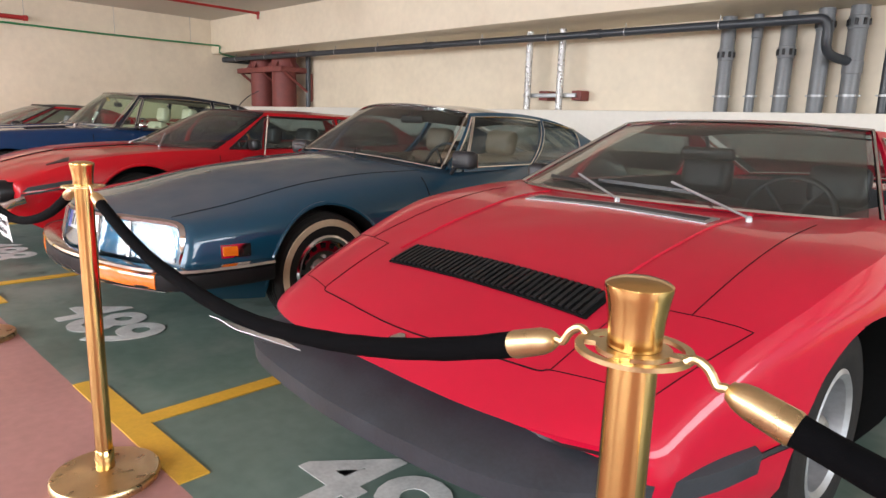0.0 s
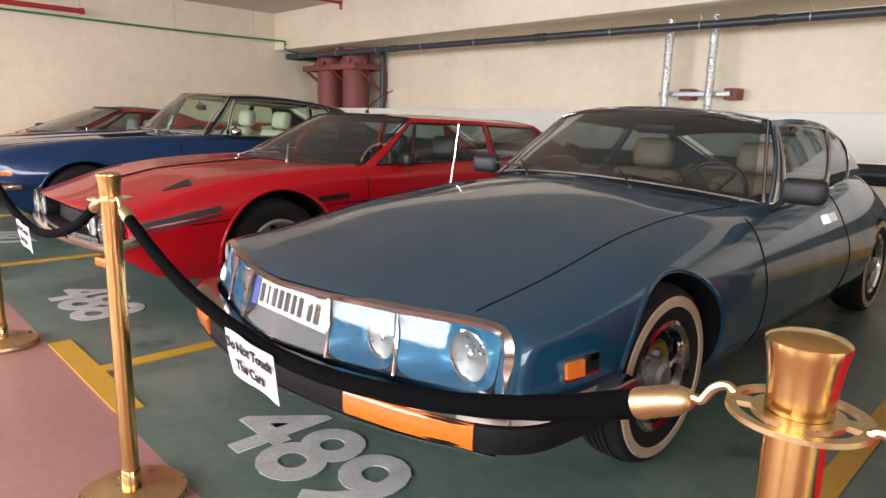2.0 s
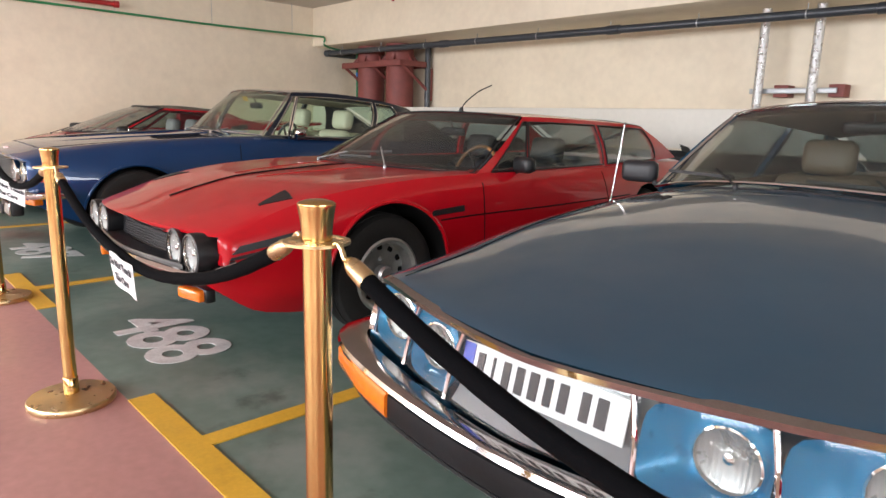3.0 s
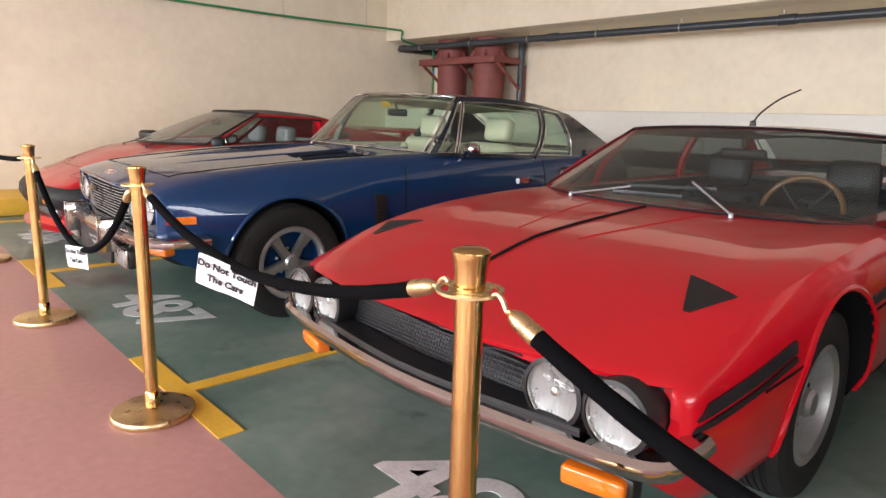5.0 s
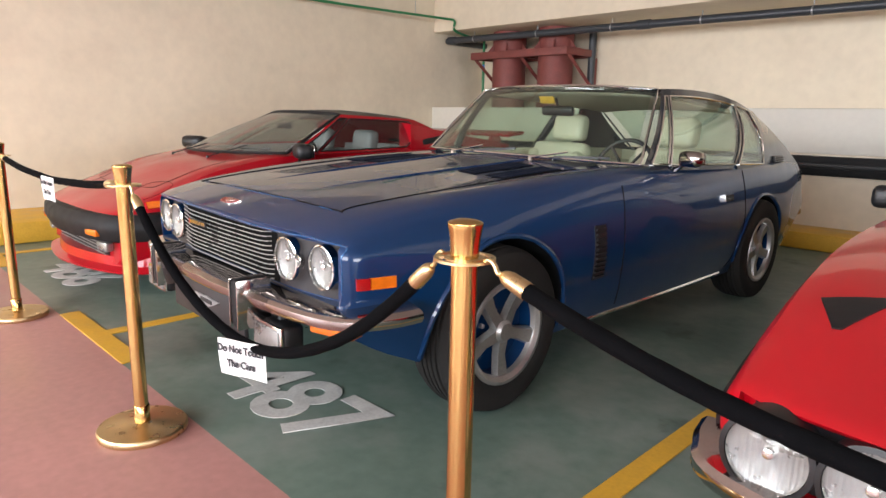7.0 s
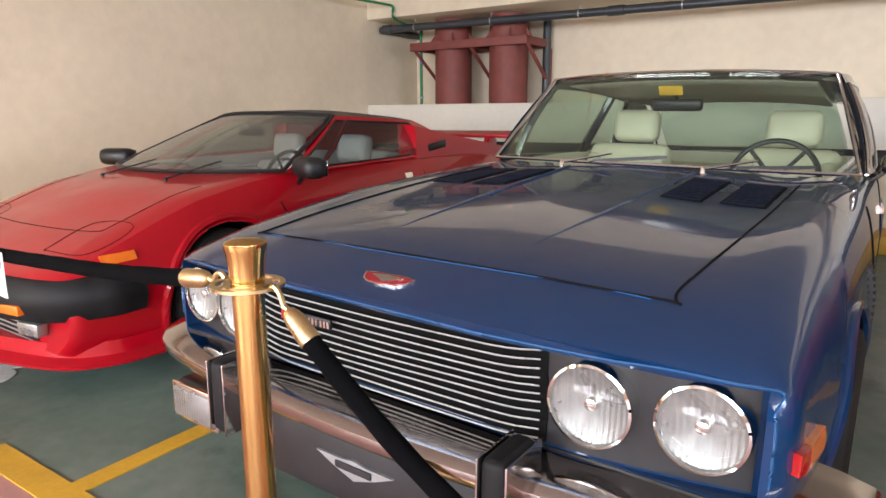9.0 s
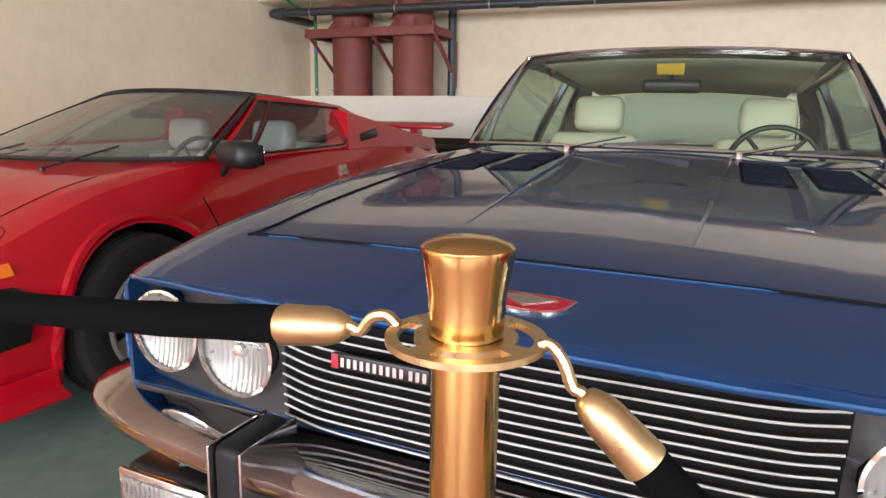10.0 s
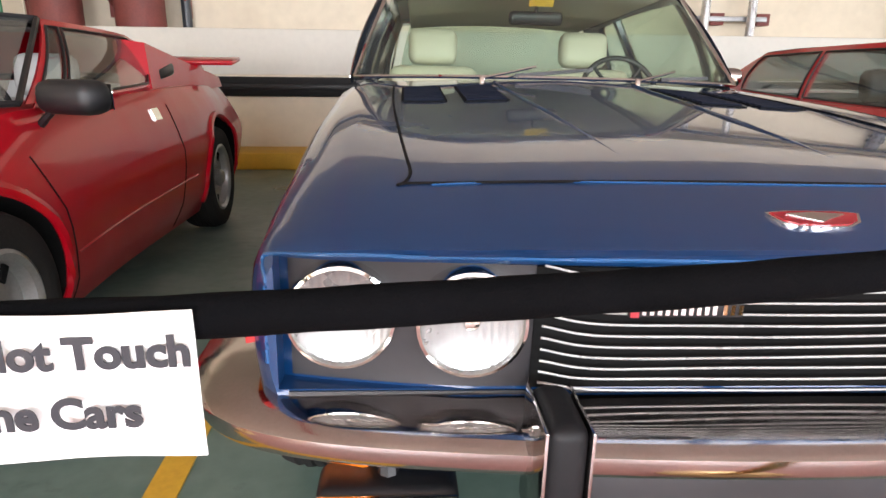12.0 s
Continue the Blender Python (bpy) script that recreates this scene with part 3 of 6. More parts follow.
                tube(bm, [p + (p - mid).normalized() * 0.004 for p in ring], g.get("trim_r", 0.008), 6)
                part(nm, bm, fr, self.root)
        # side walls
        bf, tf, tr, br = (Vector(E[k][1]) for k in ("base", "top", "rtop", "rbase"))
        for sx in (-1, 1):
            flip = Vector((sx, 1, 1))

            def S(a, v, sx=sx):
                b = bf.lerp(br, a) + Vector((g.get("belt_bulge", 0.04) * 4 * a * (1 - a), 0, g.get("belt_drop", 0.0) * 4 * a * (1 - a)))
                t = tf.lerp(tr, a) + Vector((g.get("rail_bulge", 0.03) * 4 * a * (1 - a), 0, g.get("rail_rise", 0.03) * 4 * a * (1 - a)))
                p = b.lerp(t, v) + Vector((0.025 * 4 * v * (1 - v), 0, 0))
                return Vector((p.x * sx, p.y, p.z))

            def cell(b0, b1, t0, t1, v0, v1):
                return lambda u, v: S((b0 + (t0 - b0) * (v0 + v * (v1 - v0))) * (1 - u) + (b1 + (t1 - b1) * (v0 + v * (v1 - v0))) * u, v0 + v * (v1 - v0))
            cen = Vector((0, (bf.y + br.y) / 2, 0.9))
            lo, hi = g.get("lo", 0.02), g.get("hi", 0.9)
            prev = (0.0, 0.0)
            for k, (b0, b1, t0, t1) in enumerate(g["windows"]):
                self.sheet("pillar", cell(prev[0], b0, prev[1], t0, 0, 1), 2, 6, 0.028, paint, cen)
                w = self.sheet("side_window", cell(b0, b1, t0, t1, lo, hi), 6, 6, 0.005, glass, cen)
                w.visible_shadow = False
                self.sheet("roof_rail", cell(b0, b1, t0, t1, hi, 1.0), 6, 1, 0.028, paint, cen)
                self.sheet("waist_rail", cell(b0, b1, t0, t1, -0.05, lo), 6, 1, 0.02, paint, cen)
                c = cell(b0, b1, t0, t1, lo, hi)
                ring = [c(i / 8, 0) for i in range(9)] + [c(1, i / 6) for i in range(1, 7)] + [c(1 - i / 8, 1) for i in range(1, 9)] + [c(0, 1 - i / 6) for i in range(1, 7)]
                bm = bmesh.new()
                tube(bm, [p + Vector((sx * 0.004, 0, 0)) for p in ring], g.get("wtrim_r", 0.006), 6)
                part("window_trim", bm, g.get("wframe", fr), self.root)
                prev = (b1, t1)
            self.sheet("pillar", cell(prev[0], 1, prev[1], 1, -0.02, 1), 6, 8, 0.03, paint, cen, "broad rear roof pillar")

    # running gear
    def wheels(self, ys, track, R, width, rim, style):
        for y in ys:
            for sx in (-1, 1):
                holder = new("wheel")
                holder.parent = self.root
                holder.matrix_local = Matrix.Translation((sx * track, y, R)) @ pose(0, 0, 0, 0, 90 * sx, 0)
                h = width / 2
                bm = bmesh.new()
                prof = [(rim - 0.01, -h * 0.8), (rim + 0.02, -h * 0.98), (R - 0.05, -h), (R - 0.018, -h * 0.9), (R - 0.004, -h * 0.6)]
                for q in (-0.36, -0.12, 0.12, 0.36):
                    prof += [(R, h * (q - 0.09)), (R, h * (q + 0.06)), (R - 0.008, h * (q + 0.075)), (R - 0.008, h * (q + 0.135))]
                prof += [(R - 0.004, h * 0.6), (R - 0.018, h * 0.9), (R - 0.05, h), (rim + 0.02, h * 0.98), (rim - 0.01, h * 0.8)]
                lathe(bm, prof, None, 48)
                part("tyre", bm, M_TYRE, holder, "worn black rubber tyre")
                if style.get("band"):
                    lathed("whitewall", [(R - 0.075, h * 0.985), (R - 0.072, h + 0.004), (R - 0.04, h + 0.003), (R - 0.036, h * 0.985)], None, M_WHITEBAND, holder, 48, "cream tyre band")
                bm = bmesh.new()
                f = style.get("face", 0.55)
                dish = style.get("dish", 0.04)
                lathe(bm, [(rim + 0.008, -h * 0.8), (rim + 0.012, h * 0.9), (rim - 0.004, h * 0.97), (rim - 0.022, h * 0.85), (rim - 0.03, h * f - dish), (rim * 0.5, h * f - dish + 0.01), (rim * 0.3, h * f - dish), (0.02, h * f - dish)], None, 40)
                part("rim", bm, style.get("back", M_ALLOY), holder, style.get("label", "dull alloy wheel rim"))
                if style.get("lip"):
                    lathed("rim_lip", [(rim + 0.013, h * 0.88), (rim + 0.010, h * 1.0), (rim - 0.004, h * 1.01), (rim - 0.022, h * 0.9), (rim - 0.027, h * f)], None, style["lip"], holder, 40, "silver outer rim")
                n, kind = style.get("n", 5), style["kind"]
                for i in range(n):
                    a = 2 * math.pi * i / n
                    mm = pose(0, 0, 0, 0, 0, math.degrees(a))
                    bm = bmesh.new()
                    if kind == "spoke":
                        ring = []
                        for r, wd, zz in ((0.04, 0.034, h * f + 0.012), (rim * 0.5, 0.028, h * f + 0.004), (rim - 0.022, 0.04, h * f + 0.016)):
                            ring.append([mm @ Vector((r, -wd, zz - 0.03)), mm @ Vector((r, -wd * 0.75, zz)), mm @ Vector((r, wd * 0.75, zz)), mm @ Vector((r, wd, zz - 0.03))])
                        loft(bm, ring)
                        part("spoke", bm, style.get("front", M_ALLOY), holder)
                    else:
                        box(bm, mm @ Vector((rim * 0.72, 0, h * f - dish + 0.006)), (rim * style.get("slot", 0.2), 0.034, 0.012), mm, 0.005, 1)
                        part("slot", bm, M_UNDER, holder)
                lathed("hub_cap", [(0.05, h * f - 0.03), (0.05, h * f + 0.012), (0.038, h * f + 0.026), (0.01, h * f + 0.03)], None, style.get("hub", M_ALLOY), holder, 20)
                for i in range(5):
                    a = 2 * math.pi * (i + 0.5) / 5
                    lathed("wheel_nut", [(0.011, 0), (0.011, 0.02), (0.006, 0.024)], Matrix.Translation((0.078 * math.cos(a), 0.078 * math.sin(a), h * f - dish)), M_STEEL, holder, 6)

    def seat(self, x, y, z, material, h=0.62, headrest=True, w=0.5):
        q = new("seat")
        q.parent = self.root
        q.matrix_local = Matrix.Translation((x, y, z))
        bm = bmesh.new()
        box(bm, (0, 0, 0.09), (w, 0.5, 0.18), None, 0.06, 3)
        part("cushion", bm, material, q)
        bm = bmesh.new()
        box(bm, (0, 0.3, 0.12 + h / 2), (w, 0.15, h), pose(0, 0, 0, -14), 0.06, 3)
        for sx in (-1, 1):
            box(bm, (sx * w * 0.4, 0.25, 0.1 + h / 2), (w * 0.16, 0.16, h * 0.85), pose(0, 0, 0, -14), 0.035, 3)
        for k in range(5):
            box(bm, (-w * 0.24 + k * w * 0.12, 0.235, 0.1 + h / 2), (w * 0.1, 0.06, h * 0.7), pose(0, 0, 0, -14), 0.02, 2)
        part("backrest", bm, material, q)
        if headrest:
            bm = bmesh.new()
            box(bm, (0, 0.3 + 0.125 * h / 0.5, 0.12 + h + 0.1), (w * 0.56, 0.13, 0.2), pose(0, 0, 0, -8), 0.05, 3)
            part("headrest", bm, material, q)

    def cockpit(self, drive, y_dash, z_dash, w, seats, material, wheel_mat=M_BLACKLEATHER, dash=M_BLACKLEATHER, seat_h=0.55, rear=True, seat_z=0.3):
        bm = bmesh.new()
        box(bm, (0, y_dash + 0.12, z_dash - 0.1), (2 * w, 0.34, 0.24), None, 0.05, 3)
        part("dashboard", bm, dash, self.root)
        st = new("steering_wheel")
        st.parent = self.root
        st.matrix_local = Matrix.Translation((drive, y_dash + 0.42, z_dash - 0.02)) @ pose(0, 0, 0, 68)
        bm = bmesh.new()
        ring = [Vector((0.19 * math.cos(2 * math.pi * i / 32), 0.19 * math.sin(2 * math.pi * i / 32), 0)) for i in range(33)]
        tube(bm, ring, 0.013, 8)
        part("rim", bm, wheel_mat, st)
        for a in (0, 140, 220):
            p = Vector((0.185 * math.cos(radians(a - 90)), 0.185 * math.sin(radians(a - 90)), 0))
            tubed("spoke", [(0, 0, -0.02), p * 0.6 + Vector((0, 0, -0.012)), p], 0.01, M_DKGREY, st, 6)
        tubed("column", [(0, 0, -0.02), (0, 0, -0.34)], 0.03, M_DKGREY, st)
        for x, y in seats:
            self.seat(x, y, seat_z, material, seat_h)
        if rear:
            yb = seats[0][1] + 0.95
            bm = bmesh.new()
            box(bm, (0, yb, seat_z + 0.12), (2 * w * 0.86, 0.45, 0.2), None, 0.06, 3)
            box(bm, (0, yb + 0.26, seat_z + 0.36), (2 * w * 0.86, 0.14, 0.46), pose(0, 0, 0, -18), 0.05, 3)
            part("rear_bench", bm, material, self.root)

    def mirror_inside(self, y, z, m=M_BLACKPLAST):
        bm = bmesh.new()
        box(bm, (0, y, z), (0.25, 0.03, 0.06), pose(0, 0, 0, 12), 0.02, 3)
        tube(bm, [(0, y, z + 0.02), (0, y - 0.03, z + 0.08)], 0.008)
        part("rear_view_mirror", bm, m, self.root)

    def wiper(self, p0, p1, p2, material=M_STEEL):
        h = new("wiper")
        h.parent = self.root
        lathed("pivot", [(0.011, -0.03), (0.011, 0.012), (0.006, 0.02)], Matrix.Translation(p0), material, h, 12)
        tubed("arm", [p0 + Vector((0, 0, 0.012)), p1 + Vector((0, 0, 0.03))], 0.005, material, h, 6)
        bm = bmesh.new()
        sweep(bm, bez([p1.lerp(p2, -0.35), p1, p1.lerp(p2, 0.5), p2], 12), [(-0.004, -0.005), (0.004, -0.005), (0.003, 0.009), (-0.003, 0.009)])
        part("blade", bm, M_BLACKPLAST, h)

    def lamp_round(self, x, y, z, r, name="headlight", m=None, ring=M_CHROME, pod=None):
        h = new(name)
        h.parent = self.root
        h.matrix_local = Matrix.Translation((x, y, z)) @ (m or pose(0, 0, 0, 90))
        if pod:
            lathed("pod", [(r + 0.004, -0.12), (r + 0.014, -0.02), (r + 0.012, 0.015), (r, 0.018)], None, pod, h, 32)
        lathed("reflector", [(r, 0.002), (r * 0.75, -0.004), (r * 0.4, -0.009), (0.012, -0.011)], None, M_LAMP, h, 32)
        g = lathed("lens", [(r * 0.985, 0.002), (r * 0.9, 0.014), (r * 0.6, 0.026), (r * 0.25, 0.032), (0.004, 0.033)], None, M_LENS, h, 32)
        g.visible_shadow = False
        lathed("bezel", [(r * 0.96, 0.006), (r * 0.985, 0.014), (r * 1.05, 0.012), (r * 1.08, -0.006), (r * 1.07, -0.06)], None, ring, h, 32)
        lathed("bulb", [(0.004, 0.006), (0.011, 0.003), (0.014, -0.004), (0.014, -0.011)], None, M_CHROME, h, 12)
        return h

    def wing_mirror(self, sx, p, size, material, tilt=0):
        h = new("door_mirror")
        h.parent = self.root
        h.matrix_local = Matrix.Translation(p) @ pose(0, 0, 0, 0, 0, tilt * sx)
        bm = bmesh.new()
        w, d, z = size
        box(bm, (sx * w * 0.55, 0, 0), (w, d, z), None, min(d, z) * 0.38, 3)
        part("shell", bm, material, h)
        boxed("mirror_glass", (sx * w * 0.55, d * 0.5, 0), (w * 0.84, 0.004, z * 0.76), M_CHROME, h, 0.001)
        tubed("stalk", [(sx * w * 0.2, 0, -z * 0.3), (0, 0, -z * 0.62), (-sx * 0.03, 0, -z * 0.85)], 0.014, material, h)

    def emblem(self, name, p, n, outline, thick, material, label=""):
        """A flat shape of outline [(x, y)] laid on the body at p with normal n, its y axis up the slope."""
        xa = Vector((1, 0, 0))
        ya = n.cross(xa).normalized()
        bm = bmesh.new()
        loft(bm, [[p + xa * a + ya * b + n * t for a, b in outline] for t in (-0.004, thick)])
        bmesh.ops.recalc_face_normals(bm, faces=bm.faces)
        return part(name, bm, material, self.root, label)

    def bumper(self, name, pts, prof, material, n=36, label=""):
        bm = bmesh.new()
        sweep(bm, bez(pts, n), prof)
        return part(name, bm, material, self.root, label)


def C(*p):
    return pchip(p)


# ---------------------------------------------------------------- navy coupe, bay 487
def navy_coupe(m):
    s = dict(L=4.75, W=0.90, bow=0.10, bowp=3.0, soft=0.85, tuck=0.06, trimmat=M_CREAM,
             wm=C((0, 0.825), (0.3, 0.86), (0.9, 0.90), (2.5, 0.90), (4, 0.88), (4.75, 0.78)),
             ws=C((0, 0.795), (0.4, 0.79), (0.9, 0.80), (1.8, 0.82), (3, 0.82), (4.2, 0.79), (4.6, 0.75), (4.75, 0.66)),
             wh=C((0, 0.5), (0.6, 0.52), (1.6, 0.55), (3, 0.6), (4.7, 0.45)),
             zb=C((0, 0.50), (0.25, 0.36), (0.6, 0.25), (4, 0.24), (4.4, 0.32), (4.7, 0.42)),
             zm=C((0, 0.66), (0.4, 0.65), (1, 0.65), (4, 0.64), (4.7, 0.62)),
             zs=C((0, 0.80), (0.3, 0.86), (0.9, 0.925), (1.7, 0.955), (3, 0.96), (4, 0.945), (4.55, 0.905), (4.75, 0.81)),
             zh=C((0, 0.83), (0.25, 0.890), (0.8, 0.932), (1.4, 0.968), (2.0, 0.99), (3, 0.98), (4.55, 0.925), (4.75, 0.83)),
             zc=C((0, 0.838), (0.25, 0.902), (0.8, 0.948), (1.4, 0.985), (1.8, 1.012), (3, 0.98), (4.55, 0.93), (4.75, 0.84)),
             arches=((0.83, 0.35, 0.405), (3.55, 0.35, 0.39)), recess=(0.785, 0.588, 0.798, 0.055), cabin=(0.71, 1.92, 4.3, 0.28))
    c = Car("blue_coupe", m, "navy blue metallic coupe with chrome bumper and cream leather seats", M_NAVY, s)
    c.greenhouse(dict(base=(1.70, 1.012, 0.825, 1.96, 0.995), top=(2.22, 1.424, 0.675, 2.34, 1.404), rtop=(3.82, 1.345, 0.64, 3.76, 1.305), rbase=(4.66, 0.925, 0.74, 4.56, 0.91),
                      windows=((0.025, 0.092, 0.02, 0.035), (0.102, 0.43, 0.05, 0.645), (0.452, 0.635, 0.675, 0.83)), glass=M_GLASS_G, wglass=M_GLASS_G, pillar=M_DARKNAVY, rs_bulge=0.09, crown=0.058, lining=M_CREAM, belt_bulge=0.05, rail_rise=0.045))
    c.wheels((0.83, 3.55), 0.79, 0.356, 0.232, 0.215, dict(kind="spoke", n=5, back=M_NAVY, front=M_ALLOY, hub=M_ALLOY, face=0.7, dish=0.06, label="blue backed five spoke wheel", lip=M_ALLOY))
    c.cockpit(0.45, 1.96, 0.95, 0.68, ((-0.44, 2.62), (0.44, 2.62)), M_CREAM, M_BLACKLEATHER, M_NAVY, 0.63)
    c.mirror_inside(2.30, 1.27)
    boxed("inspection_sticker", (0.0, 2.18, 1.335), (0.11, 0.004, 0.05), M_YELLOW, c.root, 0.001, pose(0, 0, 0, 32))
    # bonnet gaps and creases
    c.top_line("bonnet_gap", [(-0.64, 1.62), (-0.63, 1.0), (-0.59, 0.30), (-0.56, 0.215), (0, 0.19), (0.555, 0.215), (0.585, 0.30), (0.63, 1.0), (0.64, 1.62)], 0.003, M_SEAM, 120)
    # thin lighter bead: a highlight painted along the bonnet's front edge
    c.top_line("bonnet_edge_highlight", [(-0.555, 0.208), (0, 0.183), (0.55, 0.208)], 0.002, M_EDGEGLINT, 40)
    for sx in (-1, 1):
        c.line("bonnet_crease", [(sx * 0.205, 0.36), (sx * 0.235, 1.0), (sx * 0.265, 1.66)], lambda p: c.top(p.x, p.y, 0.0015 - 0.006 * max(0, (0.8 - p.y) / 0.44)), 0.0055, M_NAVY, 70)
        for x0, x1 in ((0.29, 0.425), (0.475, 0.61)):
            c.top_pad("bonnet_vent", ((sx * x0, 1.12), (sx * x1, 1.10), (sx * x1, 1.54), (sx * x0, 1.56)), 0.003, M_UNDER, 4, 6, "dark blue louvred bonnet vent")
            for j in range(11):
                yy = 1.128 + j * 0.0385
                c.top_pad("louvre", ((sx * (x0 + 0.008), yy), (sx * (x1 - 0.008), yy - 0.012), (sx * (x1 - 0.008), yy + 0.008), (sx * (x0 + 0.008), yy + 0.02)), 0.007, M_VENTBLUE, 3, 1)
        # flank details
        c.side_line("door_gap", [(1.72, 0.91), (1.70, 0.6), (1.72, 0.30)], sx, 0.004)
        c.side_line("door_gap", [(3.20, 0.92), (3.20, 0.6), (3.12, 0.36), (3.05, 0.30)], sx, 0.004)
        c.side_line("sill_trim", [(1.3, 0.265), (2, 0.26), (3.0, 0.265)], sx, 0.011, M_CHROME)
        c.side_pad("side_vent", ((1.44, 0.48), (1.53, 0.48), (1.53, 0.74), (1.44, 0.74)), sx, 0.006, M_BLACKPLAST, 2, 6, "black louvred side vent")
        for j in range(11):
            z = 0.49 + j * 0.0225
            c.side_pad("louvre", ((1.445, z), (1.525, z), (1.525, z + 0.01), (1.445, z + 0.01)), sx, 0.014, M_DKGREY, 1, 1)
        c.side_pad("door_handle", ((2.86, 0.745), (2.98, 0.745), (2.98, 0.785), (2.86, 0.785)), sx, 0.018, M_CHROME, 3, 2, "chrome door handle")
        c.side_pad("side_marker", ((0.165, 0.645), (0.265, 0.641), (0.265, 0.681), (0.165, 0.685)), sx, 0.014, M_AMBER, 3, 2, "amber side marker")
        c.side_pad("marker_end", ((0.115, 0.647), (0.161, 0.645), (0.161, 0.685), (0.115, 0.687)), sx, 0.014, M_REDLENS, 2, 2, "red end of the side marker")
        boxed("pillar_vent", (sx * 0.803, 3.93, 0.972), (0.02, 0.20, 0.05), M_BLACKPLAST, c.root, 0.006, pose(0, 0, 0, 0, sx * -14, sx * 2), "dark slotted vent on the rear pillar")
        for j in range(3):
            boxed("vent_slat", (sx * (0.812 - 0.004 * j), 3.93, 0.958 + 0.015 * j), (0.012, 0.18, 0.004), M_STEEL, c.root, 0, pose(0, 0, 0, 0, sx * -14, sx * 2))
        arch = [(0.83 + 0.41 * math.cos(radians(a)), 0.35 + 0.41 * math.sin(radians(a))) for a in range(-8, 190, 12)]
        c.side_line("arch_lip", arch, sx, 0.012, M_NAVY, 50)
        arch = [(3.55 + 0.395 * math.cos(radians(a)), 0.35 + 0.395 * math.sin(radians(a))) for a in range(-8, 190, 12)]
        c.side_line("arch_lip", arch, sx, 0.012, M_NAVY, 50)
        if sx > 0:
            c.wing_mirror(sx, Vector((sx * 0.86, 2.28, 1.03)), (0.13, 0.09, 0.085), M_OLDCHROME, -10)
    # face: dark recess, grille, lamps
    c.nose_pad("front_recess", ((-0.77, 0.594), (0.77, 0.594), (0.77, 0.79), (-0.77, 0.79)), 0.004, M_DKGREY, 28, 4, "charcoal front panel round the lamps")
    # black pad over the blue body stands in for shadow above the bumper
    c.nose_pad("grille_gap_shade", ((-0.77, 0.505), (0.77, 0.505), (0.77, 0.586), (-0.77, 0.586)), 0.004, M_BLACKPLAST, 28, 3, "black strip painted in for the shaded gap between grille and bumper")
    # lip bead in the same lighter blue, so its shine is coloured in
    c.nose_line("front_lip", [(-0.80, 0.63), (-0.797, 0.75), (-0.765, 0.802), (-0.4, 0.806), (0, 0.808), (0.4, 0.806), (0.765, 0.802), (0.797, 0.75), (0.80, 0.63)], 0.0035, M_EDGEGLINT, 90)
    c.nose_pad("grille_bed", ((-0.408, 0.594), (0.408, 0.594), (0.408, 0.79), (-0.408, 0.79)), 0.008, M_UNDER, 24, 4, "black grille opening")
    for k in range(11):
        z = 0.599 + k * 0.0184
        c.nose_line("grille_bar", [(-0.40, z + 0.014), (-0.32, z), (-0.16, z - 0.002), (0, z - 0.003), (0.16, z - 0.002), (0.32, z), (0.40, z + 0.010)], 0.0019, M_GRILLEBAR, 36, 0.026)
    for x, r, dy in ((-0.69, 0.076, 0.075), (-0.50, 0.077, 0.03), (0.50, 0.077, 0.03), (0.69, 0.076, 0.075)):
        p = c.nose(x, 0.705)
        c.lamp_round(x, p.y - 0.022, 0.706, r, "headlight", None, M_CHROME)
    # badge: red shield with a pale bar, script plate on the grille
    h, nrm, _, _ = c.tree.ray_cast(Vector((0, 0.07, 2.5)), Vector((0, 0, -1)))
    shield = [(-0.072, 0.016), (-0.04, 0.022), (0.04, 0.022), (0.072, 0.016), (0.060, -0.010), (0.040, -0.022), (0, -0.026), (-0.040, -0.022), (-0.060, -0.010)]
    c.emblem("badge", h, nrm, shield, 0.004, M_CHROME, "silver rimmed shield badge")
    c.emblem("badge_field", h, nrm, [(x * 0.92, y * 0.84) for x, y in shield], 0.0055, M_BADGE, "dark red badge enamel")
    c.emblem("badge_wing", h, nrm, [(-0.045, 0.008), (0, 0.014), (0.045, 0.008), (0.02, -0.004), (0, -0.014), (-0.02, -0.004)], 0.007, M_CHROME)
    p = c.nose(-0.21, 0.735)
    boxed("script_plate", (-0.203, p.y - 0.042, 0.742), (0.165, 0.008, 0.024), M_BLACKPLAST, c.root, 0.002, None, "black script plate with pale strokes")
    boxed("script_initial", (-0.278, p.y - 0.047, 0.742), (0.012, 0.004, 0.022), M_BADGE, c.root)
    for k in range(13):
        boxed("script_stroke", (-0.265 + k * 0.0112 + (0.004 if k > 9 else 0), p.y - 0.047, 0.742), (0.0062, 0.003, 0.015), M_CHROME, c.root)
    # bumper with overriders, lower lamps and grille under it
    prof = [(-0.12, -0.01), (0.01, -0.036), (0.036, -0.030), (0.045, -0.012), (0.043, 0.004), (0.034, 0.012), (-0.02, 0.024), (-0.12, 0.034)]
    c.bumper("front_bumper", [(-0.915, 0.31, 0.556), (-0.905, 0.20, 0.556), (-0.85, 0.085, 0.555), (-0.70, 0.02, 0.553), (-0.35, -0.02, 0.552), (0, -0.035, 0.552), (0.35, -0.02, 0.552), (0.70, 0.02, 0.553), (0.85, 0.085, 0.555), (0.905, 0.20, 0.556), (0.915, 0.31, 0.556)], prof, M_OLDCHROME, 80, "slightly rusted chrome bumper")
    for sx in (-1, 1):
        bm = bmesh.new()
        ox = 0.39 if sx > 0 else -0.39
